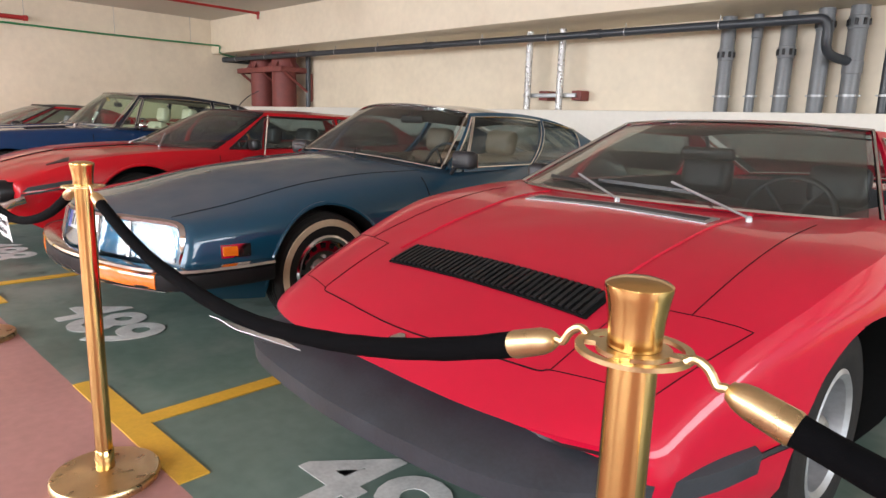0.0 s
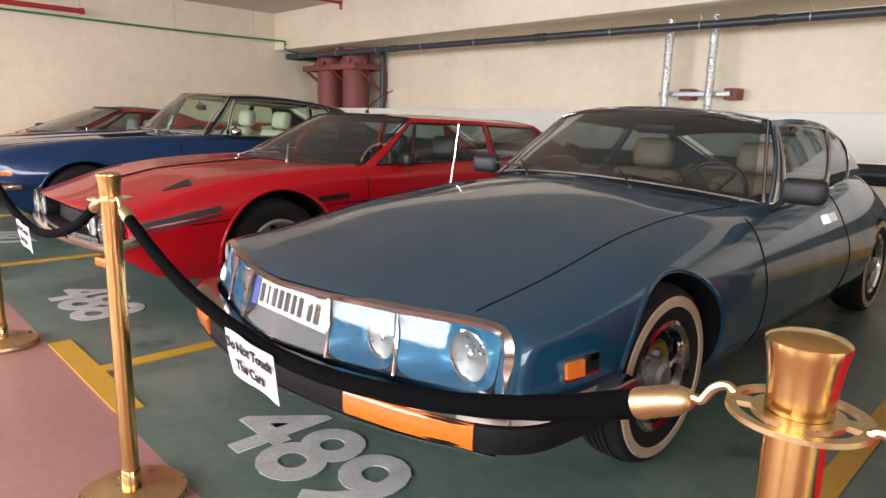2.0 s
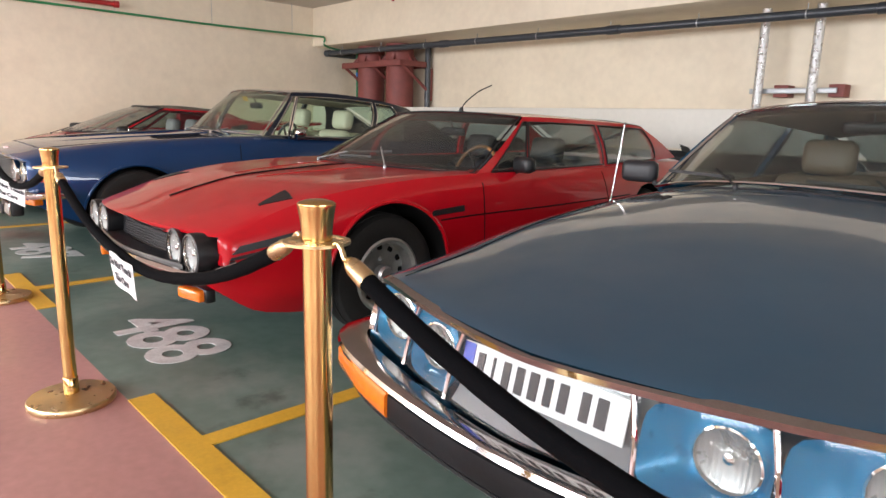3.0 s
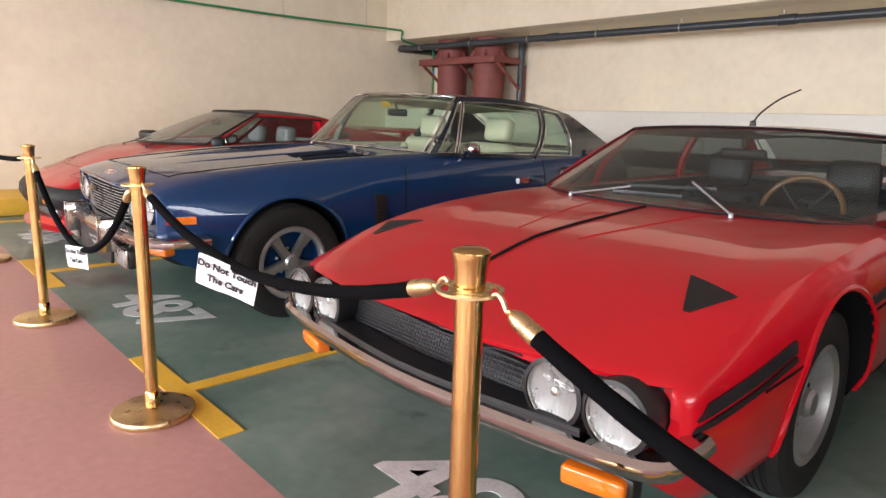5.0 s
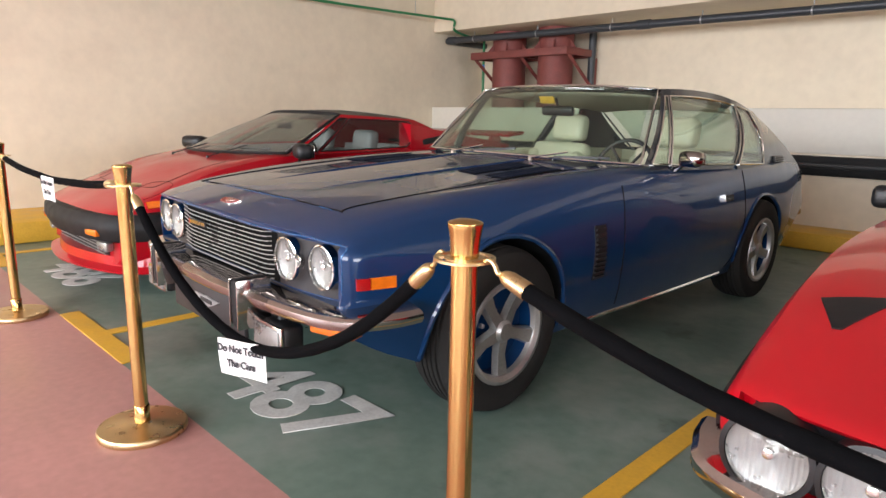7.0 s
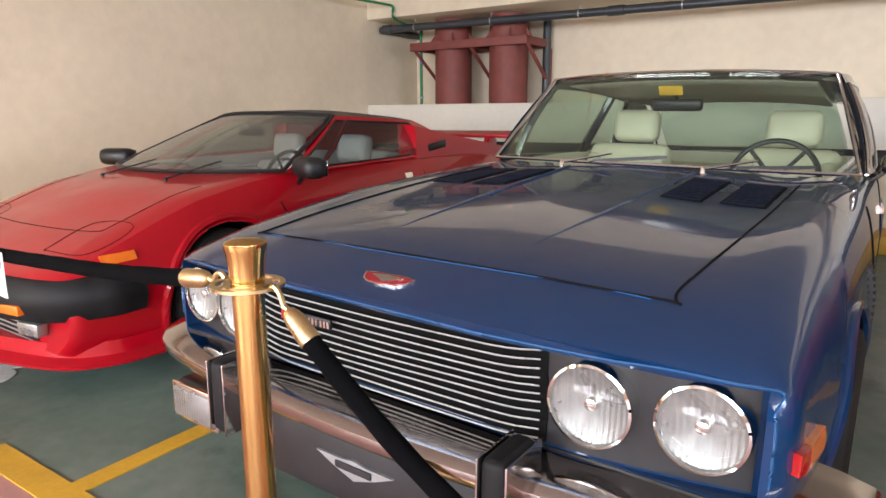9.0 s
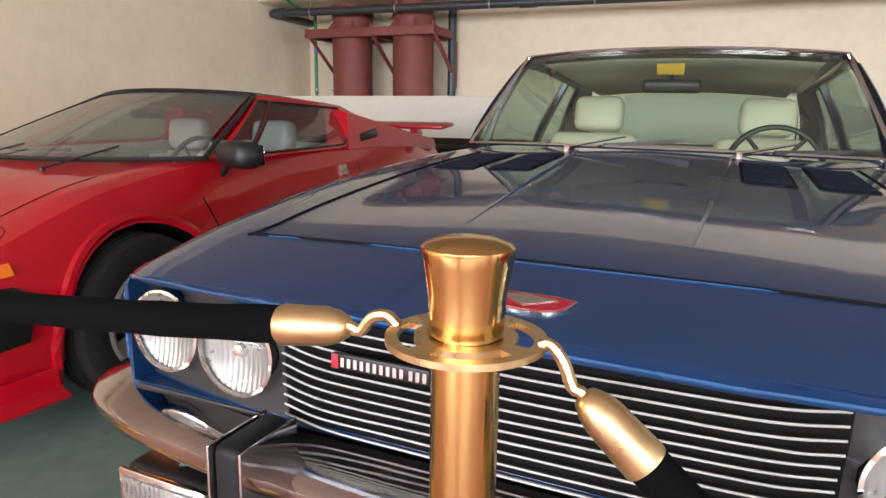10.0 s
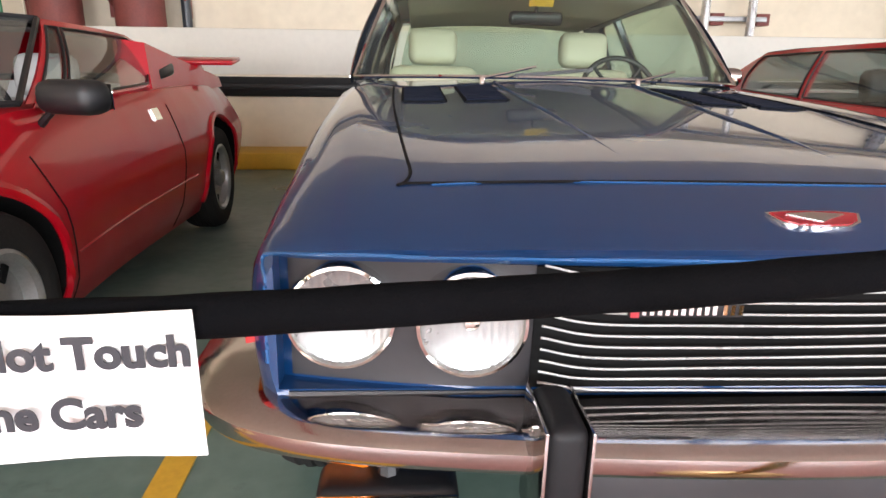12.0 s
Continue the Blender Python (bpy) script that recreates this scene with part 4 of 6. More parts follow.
        box(bm, (ox, -0.05, 0.536), (0.055, 0.13, 0.19), None, 0.018, 3)
        ov = part("overrider", bm, M_BLACKRUB, c.root, "black rubber overrider")
        for e in (-1, 1):
            boxed("overrider_plate", (ox + e * 0.030, -0.050, 0.535), (0.005, 0.136, 0.186), M_OLDCHROME, c.root, 0.002)
        bm = bmesh.new()
        box(bm, (sx * 0.73, 0.10, 0.490), (0.19, 0.07, 0.05), pose(0, 0, 0, 0, 0, sx * 18), 0.012, 3)
        part("indicator", bm, M_AMBER, c.root, "amber indicator under the bumper")
        h = new("fog_lamp")
        h.parent = c.root
        h.matrix_local = Matrix.Translation((0.47 if sx > 0 else -0.62, -0.02, 0.415))
        bm = bmesh.new()
        box(bm, (0, 0.045, 0), (0.21, 0.09, 0.115), None, 0.02, 3)
        part("housing", bm, M_BLACKPLAST, h)
        boxed("rim", (0, -0.004, 0), (0.205, 0.012, 0.108), M_CHROME, h, 0.004)
        boxed("lens", (0, -0.012, 0), (0.18, 0.008, 0.084), M_LAMP, h, 0.003)
        tubed("bracket", [(0, 0.05, 0.05), (0, 0.09, 0.13)], 0.016, M_BLACKPLAST, h)
    bm = bmesh.new()
    box(bm, (-0.015, -0.035, 0.435), (0.68, 0.02, 0.17), None, 0.008)
    part("number_plate", bm, M_DKGREY, c.root, "dark blank number plate with a silver winged emblem")
    bm = bmesh.new()
    loft(bm, [[Vector((x, yy, z)) for x, z in ((-0.115, 0.462), (-0.035, 0.462), (0, 0.468), (0.035, 0.462), (0.115, 0.462), (0.06, 0.438), (0, 0.418), (-0.06, 0.438))] for yy in (-0.051, -0.045)])
    part("plate_emblem", bm, M_STEEL, c.root, "silver winged emblem")
    boxed("emblem_bar", (0, -0.053, 0.448), (0.105, 0.004, 0.016), M_DKGREY, c.root)
    c.wiper(c.top(-0.31, 1.67, 0.004), Vector((-0.10, 1.715, 1.028)), Vector((0.13, 1.745, 1.048)), M_CHROME)
    c.wiper(c.top(0.29, 1.68, 0.004), Vector((0.47, 1.78, 1.02)), Vector((0.66, 1.89, 1.025)), M_CHROME)
    # rear bumper
    c.bumper("rear_bumper", [(-0.72, 4.62, 0.5), (-0.4, 4.74, 0.5), (0, 4.77, 0.5), (0.4, 4.74, 0.5), (0.72, 4.62, 0.5)], prof, M_OLDCHROME, 40)
    return c


# ---------------------------------------------------------------- slate blue coupe, bay 489
def slate_coupe(m):
    s = dict(L=4.95, W=0.93, bow=0.27, bowp=1.5, soft=0.95, tuck=0.10, trimmat=M_TANLEATHER, rake=-0.25,
             wm=C((0, 0.86), (0.4, 0.90), (1.0, 0.92), (2.2, 0.92), (3.5, 0.91), (4.3, 0.89), (4.95, 0.68)),
             ws=C((0, 0.80), (0.4, 0.82), (1.0, 0.80), (2.0, 0.79), (3.5, 0.74), (4.95, 0.54)),
             wh=C((0, 0.45), (0.6, 0.46), (1.4, 0.44), (3, 0.5), (4.95, 0.3)),
             zb=C((0, 0.36), (0.3, 0.26), (0.7, 0.22), (4, 0.2), (4.5, 0.3), (4.95, 0.4)),
             zm=C((0, 0.50), (0.5, 0.56), (1.2, 0.58), (4, 0.56), (4.95, 0.58)),
             zs=C((0, 0.655), (0.4, 0.69), (1.0, 0.775), (2.0, 0.83), (3.2, 0.86), (4.2, 0.88), (4.95, 0.80)),
             zh=C((0, 0.672), (0.4, 0.742), (1.0, 0.845), (1.6, 0.905), (2.2, 0.91), (4, 0.90), (4.95, 0.82)),
             zc=C((0, 0.677), (0.4, 0.758), (1.0, 0.87), (1.6, 0.94), (1.9, 0.955), (4, 0.92), (4.95, 0.83)),
             arches=((1.0, 0.33, 0.375), (3.95, 0.30, 0.35)), recess=(0.80, 0.468, 0.648, 0.10), cabin=(0.68, 1.98, 4.2, 0.28))
    c = Car("slate_coupe", m, "slate blue metallic fastback with six lamps behind glass", M_SMBLUE, s)
    c.greenhouse(dict(base=(1.60, 0.955, 0.82, 1.99, 0.862), top=(2.28, 1.302, 0.635, 2.43, 1.245), rtop=(3.82, 1.205, 0.58, 3.86, 1.15), rbase=(4.88, 0.87, 0.54, 4.76, 0.86),
                      windows=((0.02, 0.068, 0.015, 0.022), (0.076, 0.372, 0.03, 0.585), (0.388, 0.65, 0.61, 0.95)), glass=M_GLASS_D, rs_bulge=0.06, crown=0.055, rail_rise=0.05, lining=M_TANLEATHER, hi=0.92))
    c.wheels((1.0, 3.95), 0.79, 0.33, 0.195, 0.195, dict(kind="slot", n=14, back=M_OLDCHROME, face=0.75, dish=0.03, band=True, slot=0.16, label="dull steel wheel with slots"))
    c.cockpit(0.36, 2.02, 0.86, 0.64, ((-0.36, 2.72), (0.36, 2.72)), M_TANLEATHER, M_BLACKLEATHER, M_BLACKLEATHER, 0.5)
    c.mirror_inside(2.45, 1.19)
    for sx in (-1, 1):
        c.top_line("bonnet_gap", [(sx * 0.69, 0.21), (sx * 0.69, 0.7), (sx * 0.68, 1.3), (sx * 0.72, 1.85)], 0.0022)
        c.side_line("door_gap", [(1.80, 0.82), (1.80, 0.5), (1.84, 0.24)], sx)
        c.side_line("door_gap", [(3.08, 0.85), (3.08, 0.5), (3.02, 0.24)], sx)
        c.side_pad("door_handle", ((2.78, 0.715), (2.93, 0.715), (2.93, 0.757), (2.78, 0.757)), sx, 0.016, M_CHROME, 3, 2, "chrome door handle")
        c.side_pad("side_marker", ((0.36, 0.487), (0.51, 0.487), (0.51, 0.55), (0.36, 0.55)), sx, 0.010, M_CHROME, 3, 2)
        c.side_pad("side_marker", ((0.37, 0.496), (0.44, 0.496), (0.44, 0.541), (0.37, 0.541)), sx, 0.016, M_AMBER, 2, 2, "amber side marker")
        arch = [(1.0 + 0.385 * math.cos(radians(a)), 0.33 + 0.385 * math.sin(radians(a))) for a in range(-8, 190, 12)]
        c.side_line("arch_lip", arch, sx, 0.010, M_SMBLUE, 50)
        c.wing_mirror(sx, Vector((sx * 0.84, 2.06, 0.935)), (0.19, 0.09, 0.115), M_DKGREY, -6)
    c.top_line("windscreen_cowl", [(-0.72, 1.90), (-0.4, 1.66), (0, 1.57), (0.4, 1.66), (0.72, 1.90)], 0.006, M_DKGREY, 40)
    c.top_pad("bonnet_intake", ((-0.56, 1.28), (-0.40, 1.28), (-0.40, 1.36), (-0.56, 1.36)), 0.004, M_BLACKPLAST, 6, 2, "black bonnet air intake")
    for k in range(6):
        c.top_pad("louvre", ((-0.55 + k * 0.026, 1.285), (-0.538 + k * 0.026, 1.285), (-0.538 + k * 0.026, 1.355), (-0.55 + k * 0.026, 1.355)), 0.008, M_DKGREY, 1, 2)
    p = c.top(-0.85, 1.62, 0.0)
    aer = new("aerial")
    aer.parent = c.root
    lathed("base", [(0.014, -0.004), (0.012, 0.012), (0.005, 0.018)], Matrix.Translation(p), M_CHROME, aer, 12)
    tubed("mast", [p, p + Vector((0.02, 0.02, 0.24)), p + Vector((0.035, 0.03, 0.42))], 0.0035, M_CHROME, aer, 6)
    lathed("tip", [(0.004, -0.006), (0.007, 0.0), (0.004, 0.006)], Matrix.Translation(p + Vector((0.035, 0.03, 0.425))), M_CHROME, aer, 10)
    # face behind glass: bright blue bowls round the lamps, silver plate bay, dividers, cover glass
    def front(x, z, back=0.0):
        return Vector((x, 0.27 * (abs(x) / 0.93) ** 1.5 - 0.25 * (0.7 - z) + 0.012 + back, z))

    Z0, Z1 = 0.472, 0.646
    for sx in (-1, 1):
        for lx, x0, x1, r in ((0.685, 0.505, 0.795, 0.074), (0.405, 0.262, 0.495, 0.066)):
            lz = 0.548
            ly = front(lx, lz, 0.055).y
            c.lamp_round(sx * lx, ly, lz, r, "headlight", pose(0, 0, 0, 90), M_CHROME)
            rings = []
            for k in range(9):
                u = k / 8
                ring = []
                for i in range(32):
                    a = 2 * math.pi * i / 32
                    ca, sa = math.cos(a), math.sin(a)
                    q = (abs(ca) ** 5 + abs(sa) ** 5) ** -0.2
                    rim = front((x0 + x1) / 2 + ca * q * (x1 - x0) / 2, (Z0 + Z1) / 2 + sa * q * (Z1 - Z0) / 2, 0.004)
                    hole = Vector((lx + r * 1.06 * ca, ly + 0.012, lz + r * 1.06 * sa))
                    p = hole.lerp(rim, u)
                    p.y = hole.y + (rim.y - hole.y) * u ** 1.8
                    ring.append(Vector((sx * p.x, p.y, p.z)))
                rings.append(ring)
            bm = bmesh.new()
            loft(bm, rings, True, False)
            part("lamp_bowl", bm, M_BRIGHTBLUE, c.root, "bright blue lamp bowl", 60)
        for xd in (0.255, 0.50):
            c.bumper("glass_divider", [front(sx * (xd + 0.014), Z0, -0.006), front(sx * (xd + 0.004), 0.56, -0.008), front(sx * (xd - 0.016), Z1, -0.006)], circle_prof(0.0065, 8), M_OLDCHROME, 12)
        g = c.sheet("lamp_cover", lambda u, v: front(sx * (0.258 + 0.54 * u), Z0 + (Z1 - Z0) * v, -0.004), 14, 3, 0.004, M_LENS, Vector((0, 2, 0.5)), "clear lamp cover glass")
        g.visible_shadow = False
    c.sheet("plate_bed", lambda u, v: front(-0.25 + 0.5 * u, Z0 + 0.002 + (Z1 - Z0) * v, 0.006 + 0.085 * math.sin(v * math.pi / 2)), 12, 8, 0.004, M_PIPE2, Vector((0, 2, 0.5)), "dusty silver panel behind the plate glass")
    tilt = pose(0, 0, 0, -14)
    plate = new("number_plate")
    plate.parent = c.root
    plate.matrix_local = Matrix.Translation((-0.005, 0.030, 0.578)) @ tilt
    boxed("plate", (0, 0, 0), (0.47, 0.006, 0.10), M_PLATEGREY, plate, 0.002, None, "white number plate with dark bars and a blue end")
    boxed("blue_end", (-0.215, -0.004, 0), (0.036, 0.004, 0.096), M_BLUEINK, plate)
    for k, wd in enumerate((0.03, 0.010, 0.03, 0.032, 0.034, 0.028, 0.032, 0.03, 0.036)):
        boxed("bar", (-0.172 + k * 0.0415 + (0.016 if k > 6 else 0), -0.004, 0), (wd * 0.75, 0.003, 0.064), M_INK, plate)
    g = c.sheet("plate_glass", lambda u, v: front(-0.252 + 0.504 * u, Z0 + (Z1 - Z0) * v, -0.004), 10, 3, 0.004, M_LENS, Vector((0, 2, 0.5)), "clear glass over the number plate")
    g.visible_shadow = False
    up = [front(x, 0.660 if abs(x) < 0.77 else 0.650, -0.008) for x in (-0.785, -0.7, -0.5, -0.28, 0, 0.28, 0.5, 0.7, 0.785)]
    ends = [Vector((0.812, 0.205, 0.615)), Vector((0.822, 0.200, 0.54)), Vector((0.822, 0.185, 0.47))]
    c.bumper("bonnet_trim", [Vector((-p.x, p.y, p.z)) for p in ends[::-1]] + up + ends, [(-0.012, -0.010), (0.008, -0.012), (0.012, 0.004), (-0.012, 0.012)], M_OLDCHROME, 110, "dull chrome surround of the lamp glass")
    path = [(-0.945, 0.60, 0.445), (-0.94, 0.37, 0.445), (-0.87, 0.13, 0.445), (-0.5, -0.003, 0.442), (0, -0.06, 0.44), (0.5, -0.003, 0.442), (0.87, 0.13, 0.445), (0.94, 0.37, 0.445), (0.945, 0.60, 0.445)]
    c.bumper("front_bumper", path, [(-0.05, 0.0), (0.042, 0.0), (0.048, 0.006), (0.042, 0.018), (0.015, 0.026), (-0.05, 0.016)], M_OLDCHROME, 64, "dull chrome wraparound bumper blade")
    c.bumper("bumper_rubber", path, [(-0.05, -0.082), (0.034, -0.082), (0.042, -0.07), (0.042, -0.008), (0.03, -0.002), (-0.05, -0.002)], M_BLACKRUB, 64, "black rubber bumper strip")
    c.bumper("bumper_lip", [(x, y - 0.002, z - 0.084) for x, y, z in path[2:-2]], [(-0.04, -0.006), (0.042, -0.006), (0.044, 0.0), (-0.04, 0.004)], M_CHROME, 48)
    for sx in (-1, 1):
        q = [(sx * 0.43, -0.016, 0.445), (sx * 0.62, 0.030, 0.445), (sx * 0.82, 0.102, 0.445)]
        rise = [(-0.03, -0.077), (0.048, -0.076), (0.053, -0.06), (0.052, -0.014), (0.046, -0.006), (-0.03, -0.006)]
        c.bumper("indicator", q if sx > 0 else q[::-1], rise, M_AMBER, 14, "amber indicator lens in the bumper")
        px = sx * 0.3 + 0.05
        c.wiper(c.top(px, 1.60, 0.0), Vector((px - 0.14, 1.72, 0.965)), Vector((px - 0.4, 1.80, 0.965)), M_BLACKPLAST)
    return c


# ---------------------------------------------------------------- scarlet four-seater, bay 488
def scarlet_tourer(m):
    s = dict(L=4.73, W=0.93, bow=0.20, bowp=2.2, soft=0.6, tuck=0.10, trimmat=M_BLACKLEATHER,
             wm=C((0, 0.86), (0.4, 0.90), (1.2, 0.925), (3, 0.925), (4.2, 0.90), (4.73, 0.82)),
             ws=C((0, 0.82), (0.5, 0.84), (1.2, 0.865), (2.0, 0.865), (3.5, 0.80), (4.73, 0.68)),
             wh=C((0, 0.50), (1, 0.54), (2, 0.58), (4.73, 0.4)),
             zb=C((0, 0.40), (0.3, 0.24), (0.7, 0.20), (4, 0.2), (4.73, 0.38)),
             zm=C((0, 0.54), (0.5, 0.57), (1.2, 0.60), (4, 0.61), (4.73, 0.62)),
             zs=C((0, 0.63), (0.12, 0.662), (0.44, 0.752), (0.65, 0.792), (1.0, 0.832), (1.5, 0.858), (1.9, 0.862), (3, 0.855), (4, 0.87), (4.73, 0.86)),
             zh=C((0, 0.655), (0.2, 0.705), (0.44, 0.768), (0.65, 0.812), (1.0, 0.845), (1.6, 0.868), (3, 0.865), (4.73, 0.88)),
             zc=C((0, 0.66), (0.2, 0.712), (0.44, 0.778), (0.65, 0.822), (1.0, 0.852), (1.5, 0.875), (3, 0.875), (4.73, 0.88)),
             arches=((1.08, 0.335, 0.40), (3.77, 0.335, 0.38)), recess=(0.81, 0.452, 0.632, 0.045), cabin=(0.70, 1.78, 4.0, 0.26))
    c = Car("red_tourer", m, "dusty scarlet red four seat coupe with twin round headlights", M_RED2, s)
    c.greenhouse(dict(base=(1.44, 0.876, 0.865, 1.75, 0.862), top=(2.24, 1.236, 0.675, 2.38, 1.21), rtop=(3.98, 1.215, 0.61, 4.02, 1.165), rbase=(4.70, 0.93, 0.66, 4.58, 0.90),
                      windows=((0.045, 0.17, 0.012, 0.025), (0.18, 0.515, 0.035, 0.495), (0.535, 0.84, 0.525, 0.97)), glass=M_GLASS_D, frame=M_BLACKPLAST, wframe=M_BLACKPLAST, trim_r=0.006, crown=0.02, rail_rise=0.01, belt_drop=-0.01))
    c.wheels((1.08, 3.77), 0.775, 0.335, 0.21, 0.20, dict(kind="slot", n=12, back=M_ALLOY, face=0.6, dish=0.05, slot=0.14, label="dull silver alloy wheel"))
    c.cockpit(0.36, 1.84, 0.84, 0.66, ((-0.36, 2.66), (0.36, 2.66)), M_BLACKLEATHER, M_WOOD, M_BLACKLEATHER, 0.48, True, 0.26)
    c.mirror_inside(2.38, 1.09)
    c.top_line("bonnet_gap", [(0, 0.26), (0, 0.8), (0, 1.40)], 0.0075, M_SEAM, 30)
    for sx in (-1, 1):
        c.top_line("bonnet_crease", [(sx * 0.14, 0.7), (sx * 0.22, 1.1), (sx * 0.27, 1.45)], 0.0028, M_RED2, 30)
        c.top_pad("bonnet_vent", ((sx * 0.61, 0.615), (sx * 0.775, 0.56), (sx * 0.71, 0.42), (sx * 0.69, 0.42)), 0.004, M_BLACKPLAST, 5, 6, "black triangular bonnet duct")
        c.side_line("door_gap", [(1.78, 0.81), (1.78, 0.5), (1.84, 0.22)], sx)
        c.side_line("door_gap", [(3.12, 0.83), (3.12, 0.5), (3.05, 0.22)], sx)
        c.side_line("waist_groove", [(0.5, 0.56), (1.5, 0.62), (2.6, 0.63), (4.2, 0.66)], sx, 0.005, M_SEAM, 40)
        c.side_pad("flank_duct", ((0.20, 0.555), (0.68, 0.628), (0.68, 0.662), (0.24, 0.592)), sx, 0.010, M_BLACKPLAST, 8, 2, "black side duct behind the lamps")
        c.side_pad("flank_strip", ((0.19, 0.528), (0.68, 0.602), (0.68, 0.616), (0.20, 0.543)), sx, 0.010, M_BLACKPLAST, 8, 1)
        c.side_pad("flank_vent", ((1.34, 0.645), (1.60, 0.655), (1.60, 0.69), (1.36, 0.675)), sx, 0.010, M_BLACKPLAST, 5, 2, "black fender vent")
        arch = [(1.08 + 0.41 * math.cos(radians(a)), 0.335 + 0.41 * math.sin(radians(a))) for a in range(-8, 190, 12)]
        c.side_line("arch_lip", arch, sx, 0.012, M_RED2, 50)
        c.wing_mirror(sx, Vector((sx * 0.85, 2.12, 0.91)), (0.15, 0.08, 0.10), M_BLACKPLAST, -8)
        c.side_pad("roof_vent", ((4.18, 0.97), (4.36, 0.95), (4.30, 1.0), (4.12, 1.03)), sx, 0.006, M_BLACKPLAST, 3, 1)
    c.nose_pad("grille_bed", ((-0.78, 0.46), (0.78, 0.46), (0.78, 0.625), (-0.78, 0.625)), 0.003, M_BLACKPLAST, 36, 4, "black mesh grille panel")
    for k in range(60):
        x = -0.40 + k * 0.0135
        c.nose_line("mesh_wire", [(x, 0.455), (x + 0.01, 0.54), (x + 0.02, 0.625)], 0.0022, M_DKGREY, 4, 0.012)
    for k in range(13):
        z = 0.46 + k * 0.0135
        c.nose_line("mesh_wire", [(-0.42, z), (0, z), (0.42, z)], 0.0022, M_DKGREY, 20, 0.014)
    for sx in (-1, 1):
        for x in (0.715, 0.53):
            p = c.nose(sx * x, 0.54)
            c.lamp_round(sx * x, p.y - 0.075, 0.550, 0.082, "headlight", None, M_CHROME, M_BLACKPLAST)
    prof = [(-0.03, -0.028), (0.02, -0.028), (0.034, -0.010), (0.034, 0.012), (0.02, 0.026), (-0.03, 0.026)]
    path = [(-0.872, 0.215, 0.505), (-0.86, 0.145, 0.485), (-0.80, 0.085, 0.455), (-0.5, 0.035, 0.448), (0, -0.005, 0.447), (0.5, 0.035, 0.448), (0.80, 0.085, 0.455), (0.86, 0.145, 0.485), (0.872, 0.215, 0.505)]
    c.bumper("front_bumper", path, prof, M_OLDCHROME, 60, "worn chrome bumper with turned up ends")
    c.bumper("bumper_shelf", [(-0.62, 0.11, 0.475), (0, 0.05, 0.472), (0.62, 0.11, 0.475)], [(-0.05, -0.015), (0.04, -0.015), (0.04, 0.012), (-0.05, 0.012)], M_BLACKPLAST, 24, "black shelf above the bumper")
    for sx in (-1, 1):
        bm = bmesh.new()
        box(bm, (sx * 0.66, 0.10, 0.352), (0.17, 0.06, 0.055), pose(0, 0, 0, 0, 0, sx * 12), 0.012, 3)
        part("indicator", bm, M_AMBER, c.root, "amber indicator under the bumper")
        boxed("indicator_back", (sx * 0.67, 0.14, 0.352), (0.18, 0.05, 0.065), M_BLACKPLAST, c.root, 0.01)
    c.wiper(c.top(-0.48, 1.50, 0.0), Vector((-0.16, 1.53, 0.915)), Vector((0.10, 1.54, 0.92)), M_STEEL)
    c.wiper(c.top(0.36, 1.45, 0.0), Vector((0.10, 1.62, 0.955)), Vector((-0.22, 1.60, 0.94)), M_STEEL)
    tubed("aerial", bez([(0.0, 2.46, 1.250), (0.02, 2.48, 1.305), (0.09, 2.54, 1.385), (0.17, 2.61, 1.44)], 12), 0.005, M_BLACKPLAST, c.root, 6)
    lathed("aerial_base", [(0.018, -0.01), (0.016, 0.012), (0.006, 0.02)], Matrix.Translation((0.0, 2.46, 1.252)), M_BLACKPLAST, c.root, 12)
    return c


